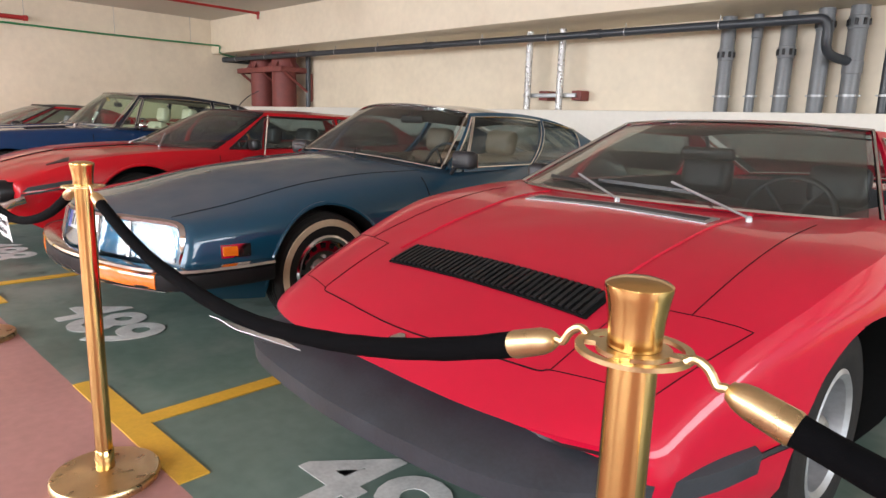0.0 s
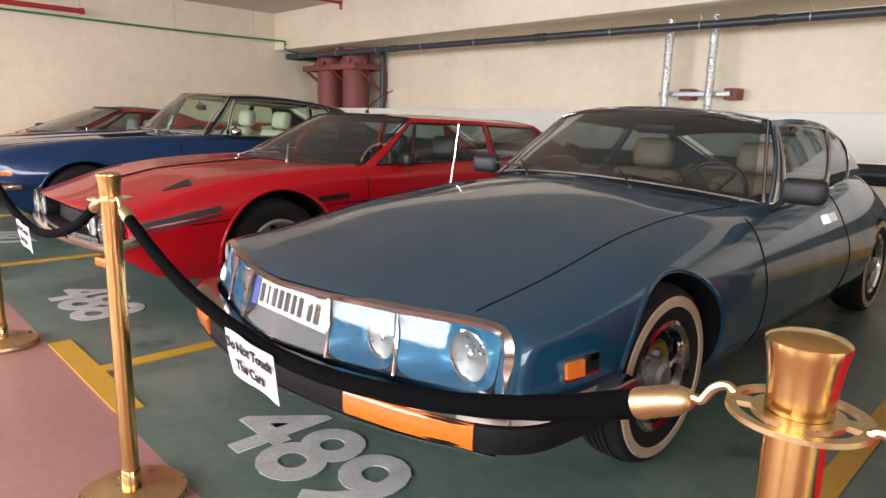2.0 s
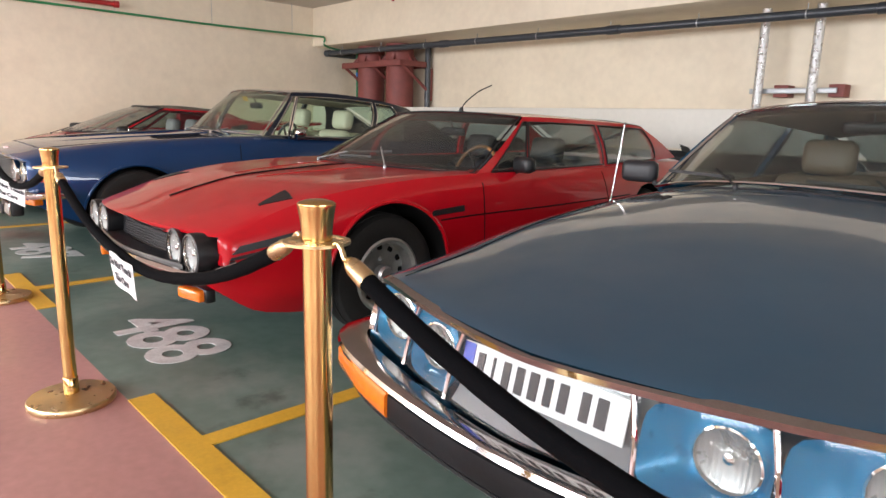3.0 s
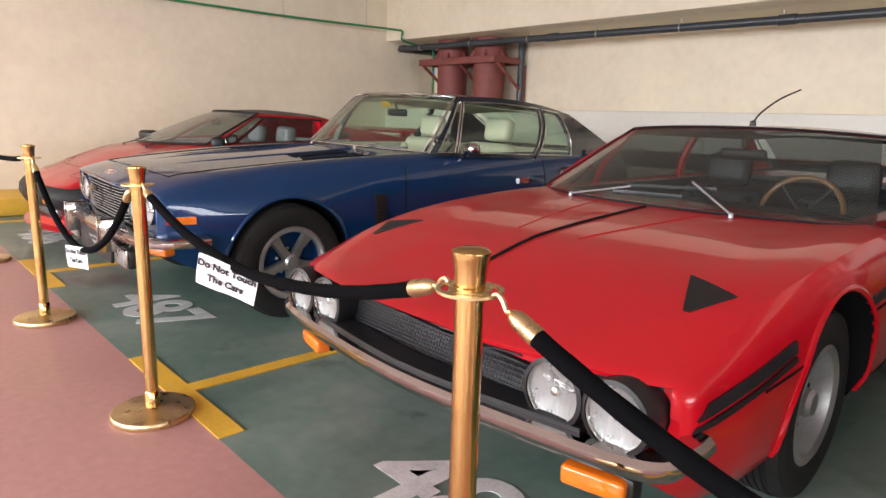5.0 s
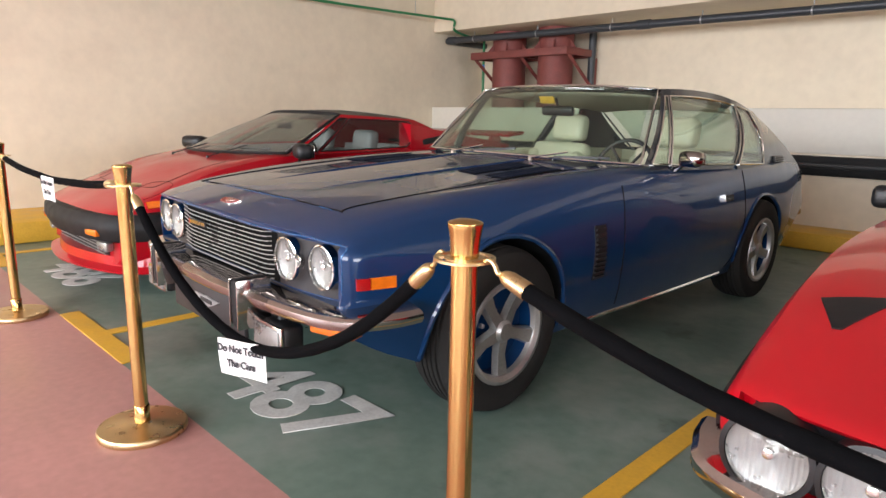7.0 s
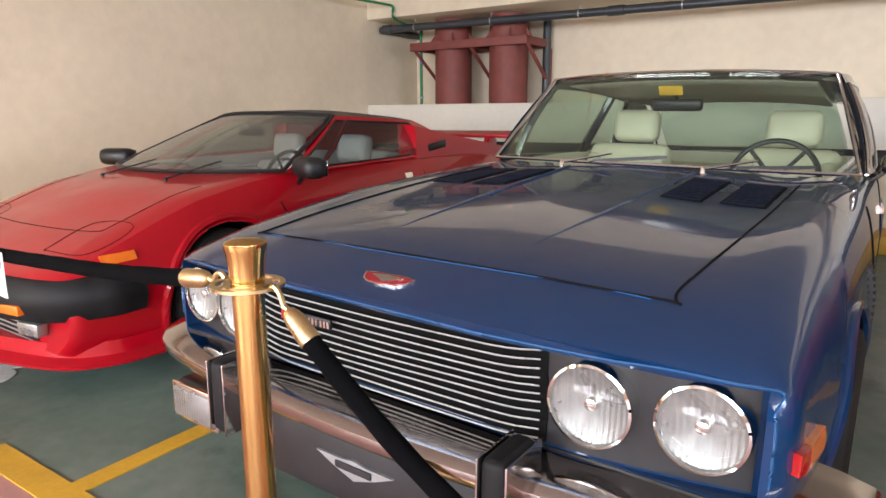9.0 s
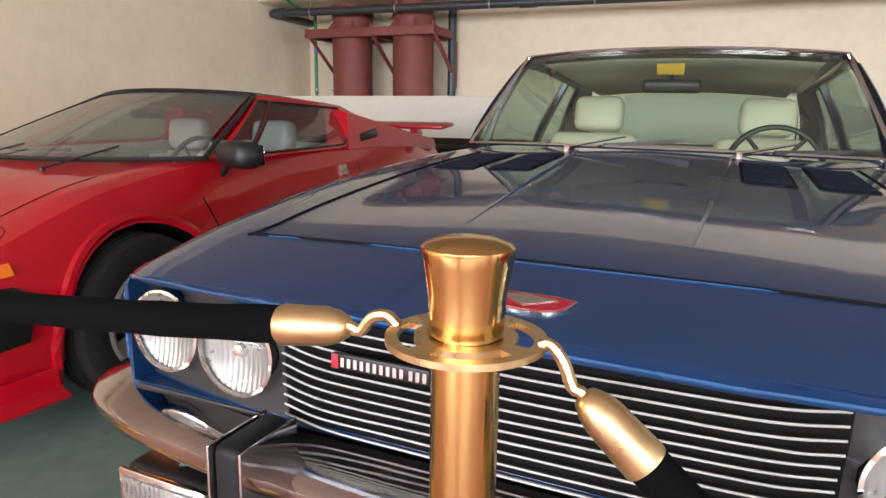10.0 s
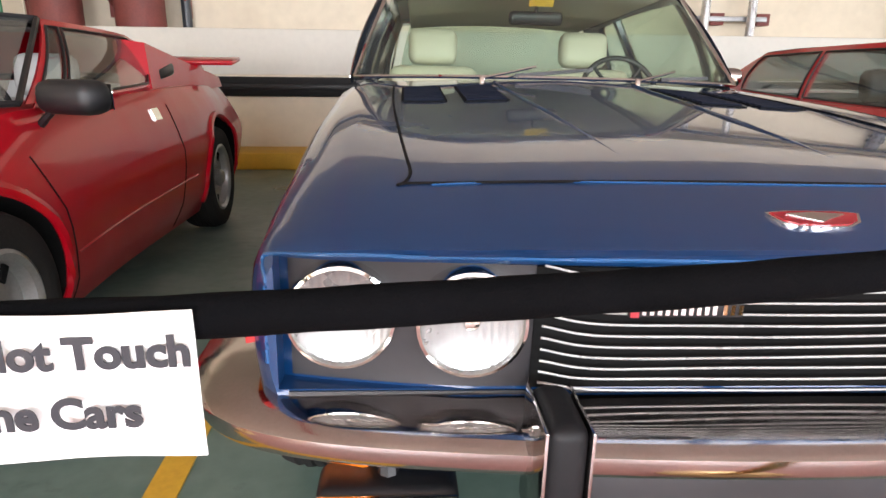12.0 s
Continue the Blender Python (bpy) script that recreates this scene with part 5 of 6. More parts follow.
# ---------------------------------------------------------------- crimson wedge, bay 490
def crimson_wedge(m):
    s = dict(L=4.33, W=0.94, bow=0.34, bowp=3.6, soft=0.6, tuck=0.10, trimmat=M_BLACKLEATHER,
             wm=C((0, 0.765), (0.3, 0.815), (0.6, 0.875), (1.1, 0.945), (3, 0.93), (4.33, 0.80)),
             ws=C((0, 0.71), (0.4, 0.785), (0.7, 0.845), (1.1, 0.89), (1.5, 0.87), (2.0, 0.83), (4.33, 0.64)),
             wh=C((0, 0.42), (1, 0.46), (2, 0.5), (4.33, 0.4)),
             zb=C((0, 0.36), (0.3, 0.24), (0.7, 0.18), (4, 0.2), (4.33, 0.38)),
             zm=C((0, 0.47), (0.5, 0.52), (1.1, 0.56), (4, 0.60), (4.33, 0.6)),
             zs=C((0, 0.53), (0.24, 0.63), (0.58, 0.738), (1.0, 0.835), (1.6, 0.885), (3, 0.875), (4.33, 0.82)),
             zh=C((0, 0.545), (0.18, 0.63), (0.35, 0.70), (0.48, 0.742), (0.8, 0.822), (1.15, 0.878), (1.6, 0.892), (3, 0.88), (4.33, 0.84)),
             zc=C((0, 0.55), (0.18, 0.638), (0.35, 0.710), (0.48, 0.754), (0.8, 0.838), (1.15, 0.89), (1.5, 0.90), (3, 0.89), (4.33, 0.86)),
             arches=((1.02, 0.325, 0.375), (3.62, 0.325, 0.375)), cabin=(0.66, 1.52, 3.3, 0.24))
    c = Car("red_wedge", m, "crimson red low sports car with black front lip", M_RED1, s)
    c.greenhouse(dict(base=(1.25, 0.902, 0.80, 1.57, 0.886), top=(2.06, 1.218, 0.58, 2.18, 1.195), rtop=(2.95, 1.21, 0.57, 2.95, 1.17), rbase=(4.15, 0.89, 0.60, 3.95, 0.87),
                      windows=((0.03, 0.16, 0.02, 0.10), (0.18, 0.62, 0.12, 0.92)), glass=M_GLASS_D, frame=M_CHROME, trim_r=0.009, crown=0.02, rail_rise=0.0))
    c.wheels((1.02, 3.62), 0.755, 0.325, 0.21, 0.19, dict(kind="slot", n=12, back=M_STEEL, face=0.55, dish=0.07, slot=0.14))
    c.cockpit(0.34, 1.58, 0.83, 0.62, ((-0.34, 2.28), (0.34, 2.28)), M_BLACKLEATHER, M_BLACKLEATHER, M_BLACKLEATHER, 0.46, False, 0.24)
    c.mirror_inside(1.92, 1.07)
    c.top_line("bonnet_gap", [(-0.47, 0.182), (-0.40, 0.158), (0, 0.12), (0.40, 0.158), (0.47, 0.182)], 0.002, M_SEAM, 60)
    for sx in (-1, 1):
        for a, b in (((0.47, 0.182), (0.69, 0.25)), ((0.69, 0.25), (0.775, 0.55)), ((0.775, 0.55), (0.50, 0.475)), ((0.50, 0.475), (0.47, 0.182)), ((0.64, 0.513), (0.66, 1.30))):
            c.top_line("lamp_cover_gap", [(sx * a[0], a[1]), (sx * (a[0] + b[0]) / 2, (a[1] + b[1]) / 2), (sx * b[0], b[1])], 0.0012, M_SEAM, 20)
        c.top_line("bonnet_crease", [(sx * 0.40, 0.45), (sx * 0.42, 0.9), (sx * 0.44, 1.35)], 0.006, M_RED1, 24)
        c.side_line("door_gap", [(1.66, 0.80), (1.66, 0.5), (1.72, 0.22)], sx)
        c.side_line("door_gap", [(2.86, 0.82), (2.86, 0.5), (2.8, 0.22)], sx)
        c.side_line("flank_stripe", [(0.46, 0.43), (0.56, 0.437), (0.66, 0.44)], sx, 0.010, M_BLACKRUB)
        c.side_pad("door_handle", ((2.62, 0.70), (2.78, 0.70), (2.78, 0.735), (2.62, 0.735)), sx, 0.016, M_CHROME, 3, 2, "chrome door handle")
        c.wing_mirror(sx, Vector((sx * 0.80, 1.80, 0.90)), (0.11, 0.08, 0.15), M_DKGREY, -6)
    c.top_pad("bonnet_louvre_bed", ((-0.35, 0.36), (0.44, 0.36), (0.44, 0.485), (-0.35, 0.485)), 0.006, M_UNDER, 30, 6, "black louvred bonnet vent")
    for k in range(36):
        x = -0.342 + k * 0.0216
        c.top_pad("louvre", ((x, 0.366), (x + 0.011, 0.366), (x + 0.011, 0.480), (x, 0.480)), 0.012, M_BLACKPLAST, 1, 4)
    c.top_pad("cowl_vent", ((-0.36, 1.08), (0.40, 1.08), (0.40, 1.18), (-0.36, 1.18)), 0.004, M_STEEL, 20, 3, "chrome cowl vent below the windscreen")
    c.top_pad("cowl_slot", ((-0.34, 1.11), (0.38, 1.11), (0.38, 1.15), (-0.34, 1.15)), 0.007, M_DKGREY, 20, 1)
    # black chin panel and bumper
    c.nose_pad("chin_panel", ((-0.725, 0.40), (0.725, 0.40), (0.70, 0.515), (-0.70, 0.515)), 0.010, M_DKGREY, 36, 3, "charcoal chin panel under the red bonnet")
    prof = [(-0.14, -0.055), (0.02, -0.055), (0.045, -0.04), (0.05, 0.012), (0.035, 0.022), (-0.02, 0.045), (-0.14, 0.085)]
    path = [(-0.80, 0.50, 0.445), (-0.76, 0.32, 0.445), (-0.66, 0.11, 0.445), (-0.53, 0.005, 0.442), (-0.30, -0.035, 0.44), (0, -0.05, 0.438), (0.30, -0.035, 0.44), (0.53, 0.005, 0.442), (0.66, 0.11, 0.445), (0.76, 0.32, 0.445), (0.80, 0.50, 0.445)]
    c.bumper("front_bumper", path, prof, M_GREYRUB, 56, "dark grey rubber faced bumper")
    for sx in (-1, 1):
        bm = bmesh.new()
        box(bm, (sx * 0.60, 0.10, 0.365), (0.20, 0.07, 0.06), pose(0, 0, 0, 0, 0, sx * 42), 0.012, 3)
        part("indicator", bm, M_AMBER, c.root, "amber indicator under the bumper")
    bm = bmesh.new()
    p = c.top(0.03, 0.075, 0.004)
    lathe(bm, [(0.034, -0.004), (0.034, 0.004), (0.028, 0.008), (0.004, 0.009)], Matrix.Translation(p) @ pose(0, 0, 0, 20) @ Matrix.Diagonal((0.75, 1.1, 1, 1)), 24)
    part("badge", bm, M_CHROME, c.root, "small oval silver badge")
    c.wiper(c.top(-0.02, 1.22, 0.0), Vector((-0.30, 1.36, 0.945)), Vector((-0.52, 1.46, 0.945)), M_STEEL)
    c.wiper(c.top(0.48, 1.22, 0.0), Vector((0.14, 1.33, 0.95)), Vector((-0.20, 1.36, 0.955)), M_STEEL)
    return c


# ---------------------------------------------------------------- cherry mid-engined car, bay 486
def cherry_wedge(m):
    s = dict(L=4.33, W=0.93, nose_back=0.12, bow=0.15, bowp=2.6, soft=0.55, tuck=0.09, trimmat=M_GREYLEATHER,
             wm=C((0, 0.82), (0.4, 0.86), (1.0, 0.90), (2, 0.87), (3.4, 0.92), (4.33, 0.86)),
             ws=C((0, 0.76), (0.6, 0.76), (1.1, 0.76), (2.0, 0.76), (3.4, 0.78), (4.33, 0.70)),
             wh=C((0, 0.46), (1, 0.46), (2, 0.5), (4.33, 0.5)),
             zb=C((0, 0.22), (0.3, 0.17), (0.7, 0.16), (4, 0.2), (4.33, 0.34)),
             zm=C((0, 0.44), (0.5, 0.5), (1.1, 0.56), (4, 0.62), (4.33, 0.62)),
             zs=C((0, 0.55), (0.35, 0.66), (1.0, 0.835), (1.5, 0.90), (3, 0.915), (4.33, 0.88)),
             zh=C((0, 0.56), (0.4, 0.69), (1.0, 0.86), (1.5, 0.918), (3, 0.935), (4.33, 0.90)),
             zc=C((0, 0.565), (0.4, 0.70), (1.0, 0.88), (1.4, 0.93), (3, 0.95), (4.33, 0.91)),
             arches=((1.02, 0.325, 0.375), (3.47, 0.335, 0.385)), cabin=(0.68, 1.36, 3.0, 0.22))
    c = Car("red_mid_engine_car", m, "cherry red mid engined sports car with rear spoiler", M_RED3, s)
    c.greenhouse(dict(base=(1.10, 0.915, 0.80, 1.46, 0.922), top=(1.98, 1.245, 0.56, 2.12, 1.225), rtop=(2.86, 1.238, 0.58, 2.93, 1.19), rbase=(3.6, 0.97, 0.66, 3.5, 0.96),
                      windows=((0.03, 0.12, 0.02, 0.10), (0.135, 0.60, 0.125, 0.87)), glass=M_GLASS_D, wglass=M_GLASS_W, frame=M_BLACKPLAST, wframe=M_BLACKPLAST, roofmat=M_BLACKPLAST, rear_glass=False, trim_r=0.012, rail_rise=0.0))
    c.wheels((1.02, 3.47), 0.785, 0.33, 0.22, 0.205, dict(kind="slot", n=5, back=M_ALLOY, face=0.75, dish=0.03, slot=0.3, label="silver dished alloy wheel"))
    c.cockpit(0.34, 1.44, 0.84, 0.62, ((-0.34, 2.12), (0.34, 2.12)), M_GREYLEATHER, M_BLACKLEATHER, M_BLACKLEATHER, 0.52, False, 0.25)
    c.mirror_inside(1.90, 1.12)
    c.top_line("bonnet_gap", [(-0.60, 1.05), (-0.58, 0.6), (-0.5, 0.50), (0, 0.45), (0.5, 0.50), (0.58, 0.6), (0.60, 1.05)], 0.0016, M_SEAM, 50)
    for sx in (-1, 1):
        c.top_line("lamp_cover_gap", [(sx * 0.44, 0.32), (sx * 0.70, 0.37), (sx * 0.70, 0.60), (sx * 0.44, 0.56), (sx * 0.44, 0.32)], 0.0014, M_SEAM, 40)
        c.side_line("door_gap", [(1.38, 0.76), (1.46, 0.5), (1.52, 0.2)], sx)
        c.side_line("door_gap", [(2.75, 0.84), (2.72, 0.5), (2.66, 0.2)], sx)
        c.side_line("waist_groove", [(1.5, 0.40), (2.2, 0.42), (2.9, 0.44)], sx, 0.006, M_RED3)
        c.side_pad("side_marker", ((0.39, 0.585), (0.53, 0.595), (0.53, 0.632), (0.39, 0.622)), sx, 0.014, M_AMBER, 4, 2, "amber side marker")
        c.side_pad("door_handle", ((2.52, 0.775), (2.60, 0.775), (2.60, 0.83), (2.52, 0.83)), sx, 0.01, M_CHROME, 2, 2)
        c.wing_mirror(sx, Vector((sx * 0.82, 1.54, 0.945)), (0.24, 0.13, 0.115), M_BLACKPLAST, -22)
        for y, r in ((1.02, 0.40), (3.47, 0.41)):
            arch = [(y + r * math.cos(radians(a)), 0.325 + r * math.sin(radians(a))) for a in range(-14, 196, 12)]
            c.side_line("arch_flare", arch, sx, 0.02, M_RED3, 70)
        bm = bmesh.new()
        loft(bm, [[Vector((sx * x, y, z)) for x, z in ((0.60, 0.88), (0.76, 0.88), (0.74, zt), (0.58, zt + 0.02))] for y, zt in ((2.75, 1.15), (3.5, 1.04), (4.15, 0.95))])
        part("rear_buttress", bm, M_RED3, c.root, "red sloping rear buttress")
        bm = bmesh.new()
        box(bm, (sx * 0.72, 3.02, 1.0), (0.07, 0.26, 0.07), pose(0, 0, 0, 8), 0.02)
        part("air_scoop", bm, M_BLACKPLAST, c.root, "black air scoop behind the window")
        bm = bmesh.new()
        box(bm, (sx * 0.62, 4.05, 0.96), (0.05, 0.16, 0.17), pose(0, 0, 0, -20), 0.015)
        part("spoiler_strut", bm, M_RED3, c.root)
    bm = bmesh.new()
    box(bm, (0, 4.10, 1.06), (1.78, 0.26, 0.035), pose(0, 0, 0, 6), 0.015)
    part("rear_spoiler", bm, M_RED3, c.root, "red rear spoiler blade")
    for k in range(5):
        boxed("engine_louvre", (0, 3.55 + k * 0.12, 0.965 - k * 0.008), (1.0, 0.07, 0.02), M_BLACKPLAST, c.root, 0.005, pose(0, 0, 0, 25))
    bm = bmesh.new()
    path = [(-0.85, 0.52, 0.485), (-0.83, 0.36, 0.48), (-0.64, 0.18, 0.475), (0, 0.09, 0.475), (0.64, 0.18, 0.475), (0.83, 0.36, 0.48), (0.85, 0.52, 0.485)]
    c.bumper("front_bumper", path, [(-0.06, -0.10), (0.03, -0.10), (0.062, -0.03), (0.055, 0.035), (0.02, 0.075), (-0.06, 0.085)], M_BLACKRUB, 48, "black rubber front bumper")
    c.nose_pad("grille_bed", ((-0.55, 0.25), (0.55, 0.25), (0.55, 0.36), (-0.55, 0.36)), 0.006, M_BLACKPLAST, 16, 2, "black lower grille")
    for k in range(5):
        z = 0.262 + k * 0.022
        c.nose_line("grille_bar", [(-0.53, z), (0, z), (0.53, z)], 0.004, M_STEEL, 16, 0.02)
    path = [(-0.86, 0.62, 0.20), (-0.82, 0.36, 0.20), (-0.62, 0.20, 0.20), (0, 0.09, 0.20), (0.62, 0.20, 0.20), (0.82, 0.36, 0.20), (0.86, 0.62, 0.20)]
    c.bumper("chin_spoiler", path, [(-0.08, -0.035), (0.055, -0.035), (0.06, -0.022), (0.0, 0.0), (-0.01, 0.06), (-0.08, 0.06)], M_RED3, 48, "red chin spoiler")
    for sx in (-1, 1):
        bm = bmesh.new()
        box(bm, (sx * 0.56, 0.115, 0.43), (0.15, 0.05, 0.045), pose(0, 0, 0, 0, 0, sx * 8), 0.01)
        part("indicator", bm, M_AMBER, c.root, "amber indicator in the bumper")
        bm = bmesh.new()
        box(bm, (sx * 0.60, 0.165, 0.335), (0.14, 0.05, 0.06), pose(0, 0, 0, 0, 0, sx * 8), 0.01)
        part("fog_lamp", bm, M_LAMP, c.root, "clear fog lamp")
    c.wiper(c.top(-0.30, 1.02, 0.0), Vector((-0.02, 1.20, 0.945)), Vector((0.22, 1.24, 0.95)), M_BLACKPLAST)
    c.wiper(c.top(0.30, 1.04, 0.0), Vector((0.45, 1.30, 0.945)), Vector((0.62, 1.40, 0.95)), M_BLACKPLAST)
    return c


car_d = navy_coupe(pose(-9.748, 1.44, 0, 0, 0.7, -1.1))
car_b = slate_coupe(pose(-4.20, 1.565, 0, 0, 0, 0))
car_c = scarlet_tourer(pose(-6.89, 1.52, 0, 0, 0, 0))
car_a = crimson_wedge(pose(-1.675, 1.50, 0, 0, 0, -2.5))
car_e = cherry_wedge(pose(-12.36, 1.45, 0, 0, 0, 0))


# ---------------------------------------------------------------- rope barrier
POST_H = 1.0
POSTS = [(-0.70, 1.055), (-2.503, 1.095), (-4.318, 1.09), (-6.167, 1.077), (-8.033, 1.133), (-9.668, 1.075), (-11.62, 1.06), (-13.5, 1.07), (1.15, 1.06)]
RING = 0.955


def stanchion(m):
    h = empty("stanchion", m, "polished brass rope stanchion with a flat round base", "stanchion", "rope barrier")
    lathed("base", [(0.005, 0.0), (0.16, 0.0), (0.163, 0.004), (0.163, 0.022), (0.158, 0.028), (0.04, 0.036), (0.03, 0.04), (0.005, 0.04)], None, M_BRASS2, h, 48, "brushed brass round base plate")
    lathed("sleeve", [(0.0285, 0.03), (0.0285, 0.105), (0.026, 0.108)], None, M_BRASS, h, 28)
    lathed("pole", [(0.0255, 0.04), (0.0255, 0.962)], None, M_BRASS, h, 28)
    lathed("finial", [(0.0275, 0.960), (0.0275, 0.972), (0.0292, 0.992), (0.0325, 1.012), (0.0342, 1.020), (0.0338, 1.0235), (0.030, 1.0265), (0.018, 1.030), (0.003, 1.031)], None, M_BRASS, h, 32, "flared brass cap")
    bm = bmesh.new()
    radii, turns = (0.0265, 0.038, 0.050, 0.059), 48
    V = [[bm.verts.new((r * math.cos(2 * math.pi * i / turns), r * math.sin(2 * math.pi * i / turns), RING - 0.002)) for i in range(turns)] for r in radii]
    for lay in range(3):
        for i in range(turns):
            if lay != 1 or i % 12 < 3:
                j = (i + 1) % turns
                bm.faces.new((V[lay][i], V[lay][j], V[lay + 1][j], V[lay + 1][i]))
    up = bmesh.ops.extrude_face_region(bm, geom=list(bm.faces))
    bmesh.ops.translate(bm, verts=[v for v in up["geom"] if isinstance(v, bmesh.types.BMVert)], vec=(0, 0, 0.005))
    bmesh.ops.recalc_face_normals(bm, faces=bm.faces)
    part("hook_ring", bm, M_BRASS2, h, "flat brass hook ring")
    return h


first = stanchion(pose(*POSTS[0], 0))
for k, (px, py) in enumerate(POSTS[1:]):
    copy_thing(first, pose(px, py, 0, 0, 0, 37 * k))


def barrier_rope(a, b, sag, sign_at=None, twist=0.0, lean=0.0, turn=0.0):
    """Velvet rope from post a to post b with brass end caps and hooks; sign_at: share of the way of a paper sign."""
    pa, pb = Vector((*POSTS[a], RING)), Vector((*POSTS[b], RING))
    d = (pb - pa).normalized()
    h = empty("barrier_rope", Matrix.Translation(pa), "black velvet barrier rope with brass end hooks", "rope", "rope barrier")
    p0, p1 = d * 0.055, (pb - pa) - d * 0.055
    slope = min(1.1, 4 * sag / (pb - pa).length)
    e0, e1 = p0 + Vector((d.x, d.y, -slope)).normalized() * 0.100, p1 + Vector((-d.x, -d.y, -slope)).normalized() * 0.100
    for s0, e in ((p0, e0), (p1, e1)):
        w = (e - s0).normalized()
        up = Vector((0, 0, 1))
        tubed("hook", bez([s0 + up * 0.002, s0 + w * 0.009 + up * 0.010, s0 + w * 0.022 + up * 0.008, s0 + w * 0.032 - up * 0.003, s0 + w * 0.040, s0 + w * 0.048], 18), 0.0048, M_BRASS2, h, 8)
        q = w.to_track_quat("Z", "Y").to_matrix().to_4x4()
        lathed("end_cap", [(0.005, 0.042), (0.009, 0.044), (0.0135, 0.053), (0.0158, 0.063), (0.0172, 0.102), (0.0165, 0.105)], Matrix.Translation(s0) @ q, M_BRASS2, h, 24, "brushed brass rope end")
    n = 48
    pts = []
    for i in range(n + 1):
        t = i / n
        p = e0.lerp(e1, t)
        p.z -= (sag - 0.100 * slope / math.sqrt(1 + slope * slope)) * 4 * t * (1 - t) + 0.006 * math.sin(17 * t) * t * (1 - t)
        pts.append(p)
    bm = bmesh.new()
    rings = []
    for i, p in enumerate(pts):
        w = (pts[min(i + 1, n)] - pts[max(i - 1, 0)]).normalized()
        sd = w.cross(Vector((0, 0, 1))).normalized()
        u = sd.cross(w)
        r = 0.0158 + 0.0005 * math.sin(i * 2.1)
        rings.append([p + (sd * math.cos(2 * math.pi * k / 14) + u * math.sin(2 * math.pi * k / 14)) * r for k in range(14)])
    loft(bm, rings)
    part("rope", bm, M_VELVET, h, "black velvet rope")
    if sign_at is None:
        return h
    i0 = int(sign_at * n)
    mid = pa + pts[i0]
    w = (pts[min(i0 + 3, n)] - pts[max(i0 - 3, 0)]).normalized()
    # paper sign hung on the rope, facing the aisle
    right = Vector((-w.x, -w.y, -w.z)) if w.x < 0 else w
    face = Vector((0, -1, 0)) - right * Vector((0, -1, 0)).dot(right)
    face.normalize()
    upv = face.cross(right)
    base = Matrix((right, upv, face)).transposed().to_4x4()
    m = Matrix.Translation(mid) @ base @ pose(0, 0, 0, lean, turn, twist) @ Matrix.Translation((0, -0.040, 0))
    sgn = empty("paper_sign", m, "white paper sign with black words hung on the rope", "sign", "rope signs")
    bm = bmesh.new()
    nx, ny = 14, 8
    W, H = 0.19, 0.108
    V = []
    for lay in (0.0, -0.0015):
        V.append([[bm.verts.new((W * (i / nx - 0.5), H * (j / ny - 0.5), 0.019 + lay + 0.0022 * math.sin(i * 0.55 + j * 0.4) + (0.004 * (j / ny)))) for i in range(nx + 1)] for j in range(ny + 1)])
    for j in range(ny):
        for i in range(nx):
            bm.faces.new((V[0][j][i], V[0][j][i + 1], V[0][j + 1][i + 1], V[0][j + 1][i]))
            bm.faces.new((V[1][j][i], V[1][j + 1][i], V[1][j + 1][i + 1], V[1][j][i + 1]))
    rim = [(0, i) for i in range(nx)] + [(j, nx) for j in range(ny)] + [(ny, i) for i in range(nx, 0, -1)] + [(j, 0) for j in range(ny, 0, -1)]
    for (j, i), (j2, i2) in zip(rim, rim[1:] + rim[:1]):
        bm.faces.new((V[0][j2][i2], V[0][j][i], V[1][j][i], V[1][j2][i2]))
    part("paper", bm, M_PAPER, sgn, "slightly buckled white paper")
    for words, ty in (("Do Not Touch", 0.027), ("The Cars", -0.016)):
        text_mesh("lettering", words, 0.0305, 0.0006, M_INK, pose(0, ty, 0.0265), sgn, 1.0, 0.0011)
    return h


SAGS = {(8, 0): 0.14, (0, 1): 0.17, (1, 2): 0.205, (2, 3): 0.22, (3, 4): 0.15, (4, 5): 0.385, (5, 6): 0.052, (6, 7): 0.12}
SIGNS = {(0, 1): (0.46, 0, 62), (1, 2): (0.545, 0, 8), (2, 3): (0.57, 0, 5), (3, 4): (0.55, -22, 0, 38), (4, 5): (0.50, 4, 0, 12), (5, 6): (0.475, 0, 0)}
for ab, sag in SAGS.items():
    barrier_rope(*ab, sag, *SIGNS.get(ab, ()))


# ---------------------------------------------------------------- pipes on the back wall
def clamp(parent, p, r, material=M_STEEL):
    lathed("clamp", [(r + 0.001, -0.012), (r + 0.006, -0.012), (r + 0.006, 0.012), (r + 0.001, 0.012)], Matrix.Translation(p), material, parent, 20)
    boxed("clamp_ear", p + Vector((r + 0.014, 0, 0)), (0.022, 0.02, 0.014), material, parent)
    boxed("clamp_ear", p + Vector((-r - 0.014, 0, 0)), (0.022, 0.02, 0.014), material, parent)


def wall_pipe(x, y, z0, z1, r, material, label, joints=(), clamps=(), name="wall_pipe"):
    h = empty(name, Matrix.Translation((x, y, z0)), label, "pipe", "wall pipes")
    lathed("tube", [(r, 0), (r, z1 - z0)], None, material, h, 24)
    for z in joints:
        lathed("coupling", [(r, z - z0 - 0.07), (r + 0.008, z - z0 - 0.065), (r + 0.008, z - z0 + 0.065), (r, z - z0 + 0.07)], None, material, h, 24)
    for z in clamps:
        clamp(h, Vector((0, 0, z - z0)), r)
    return h


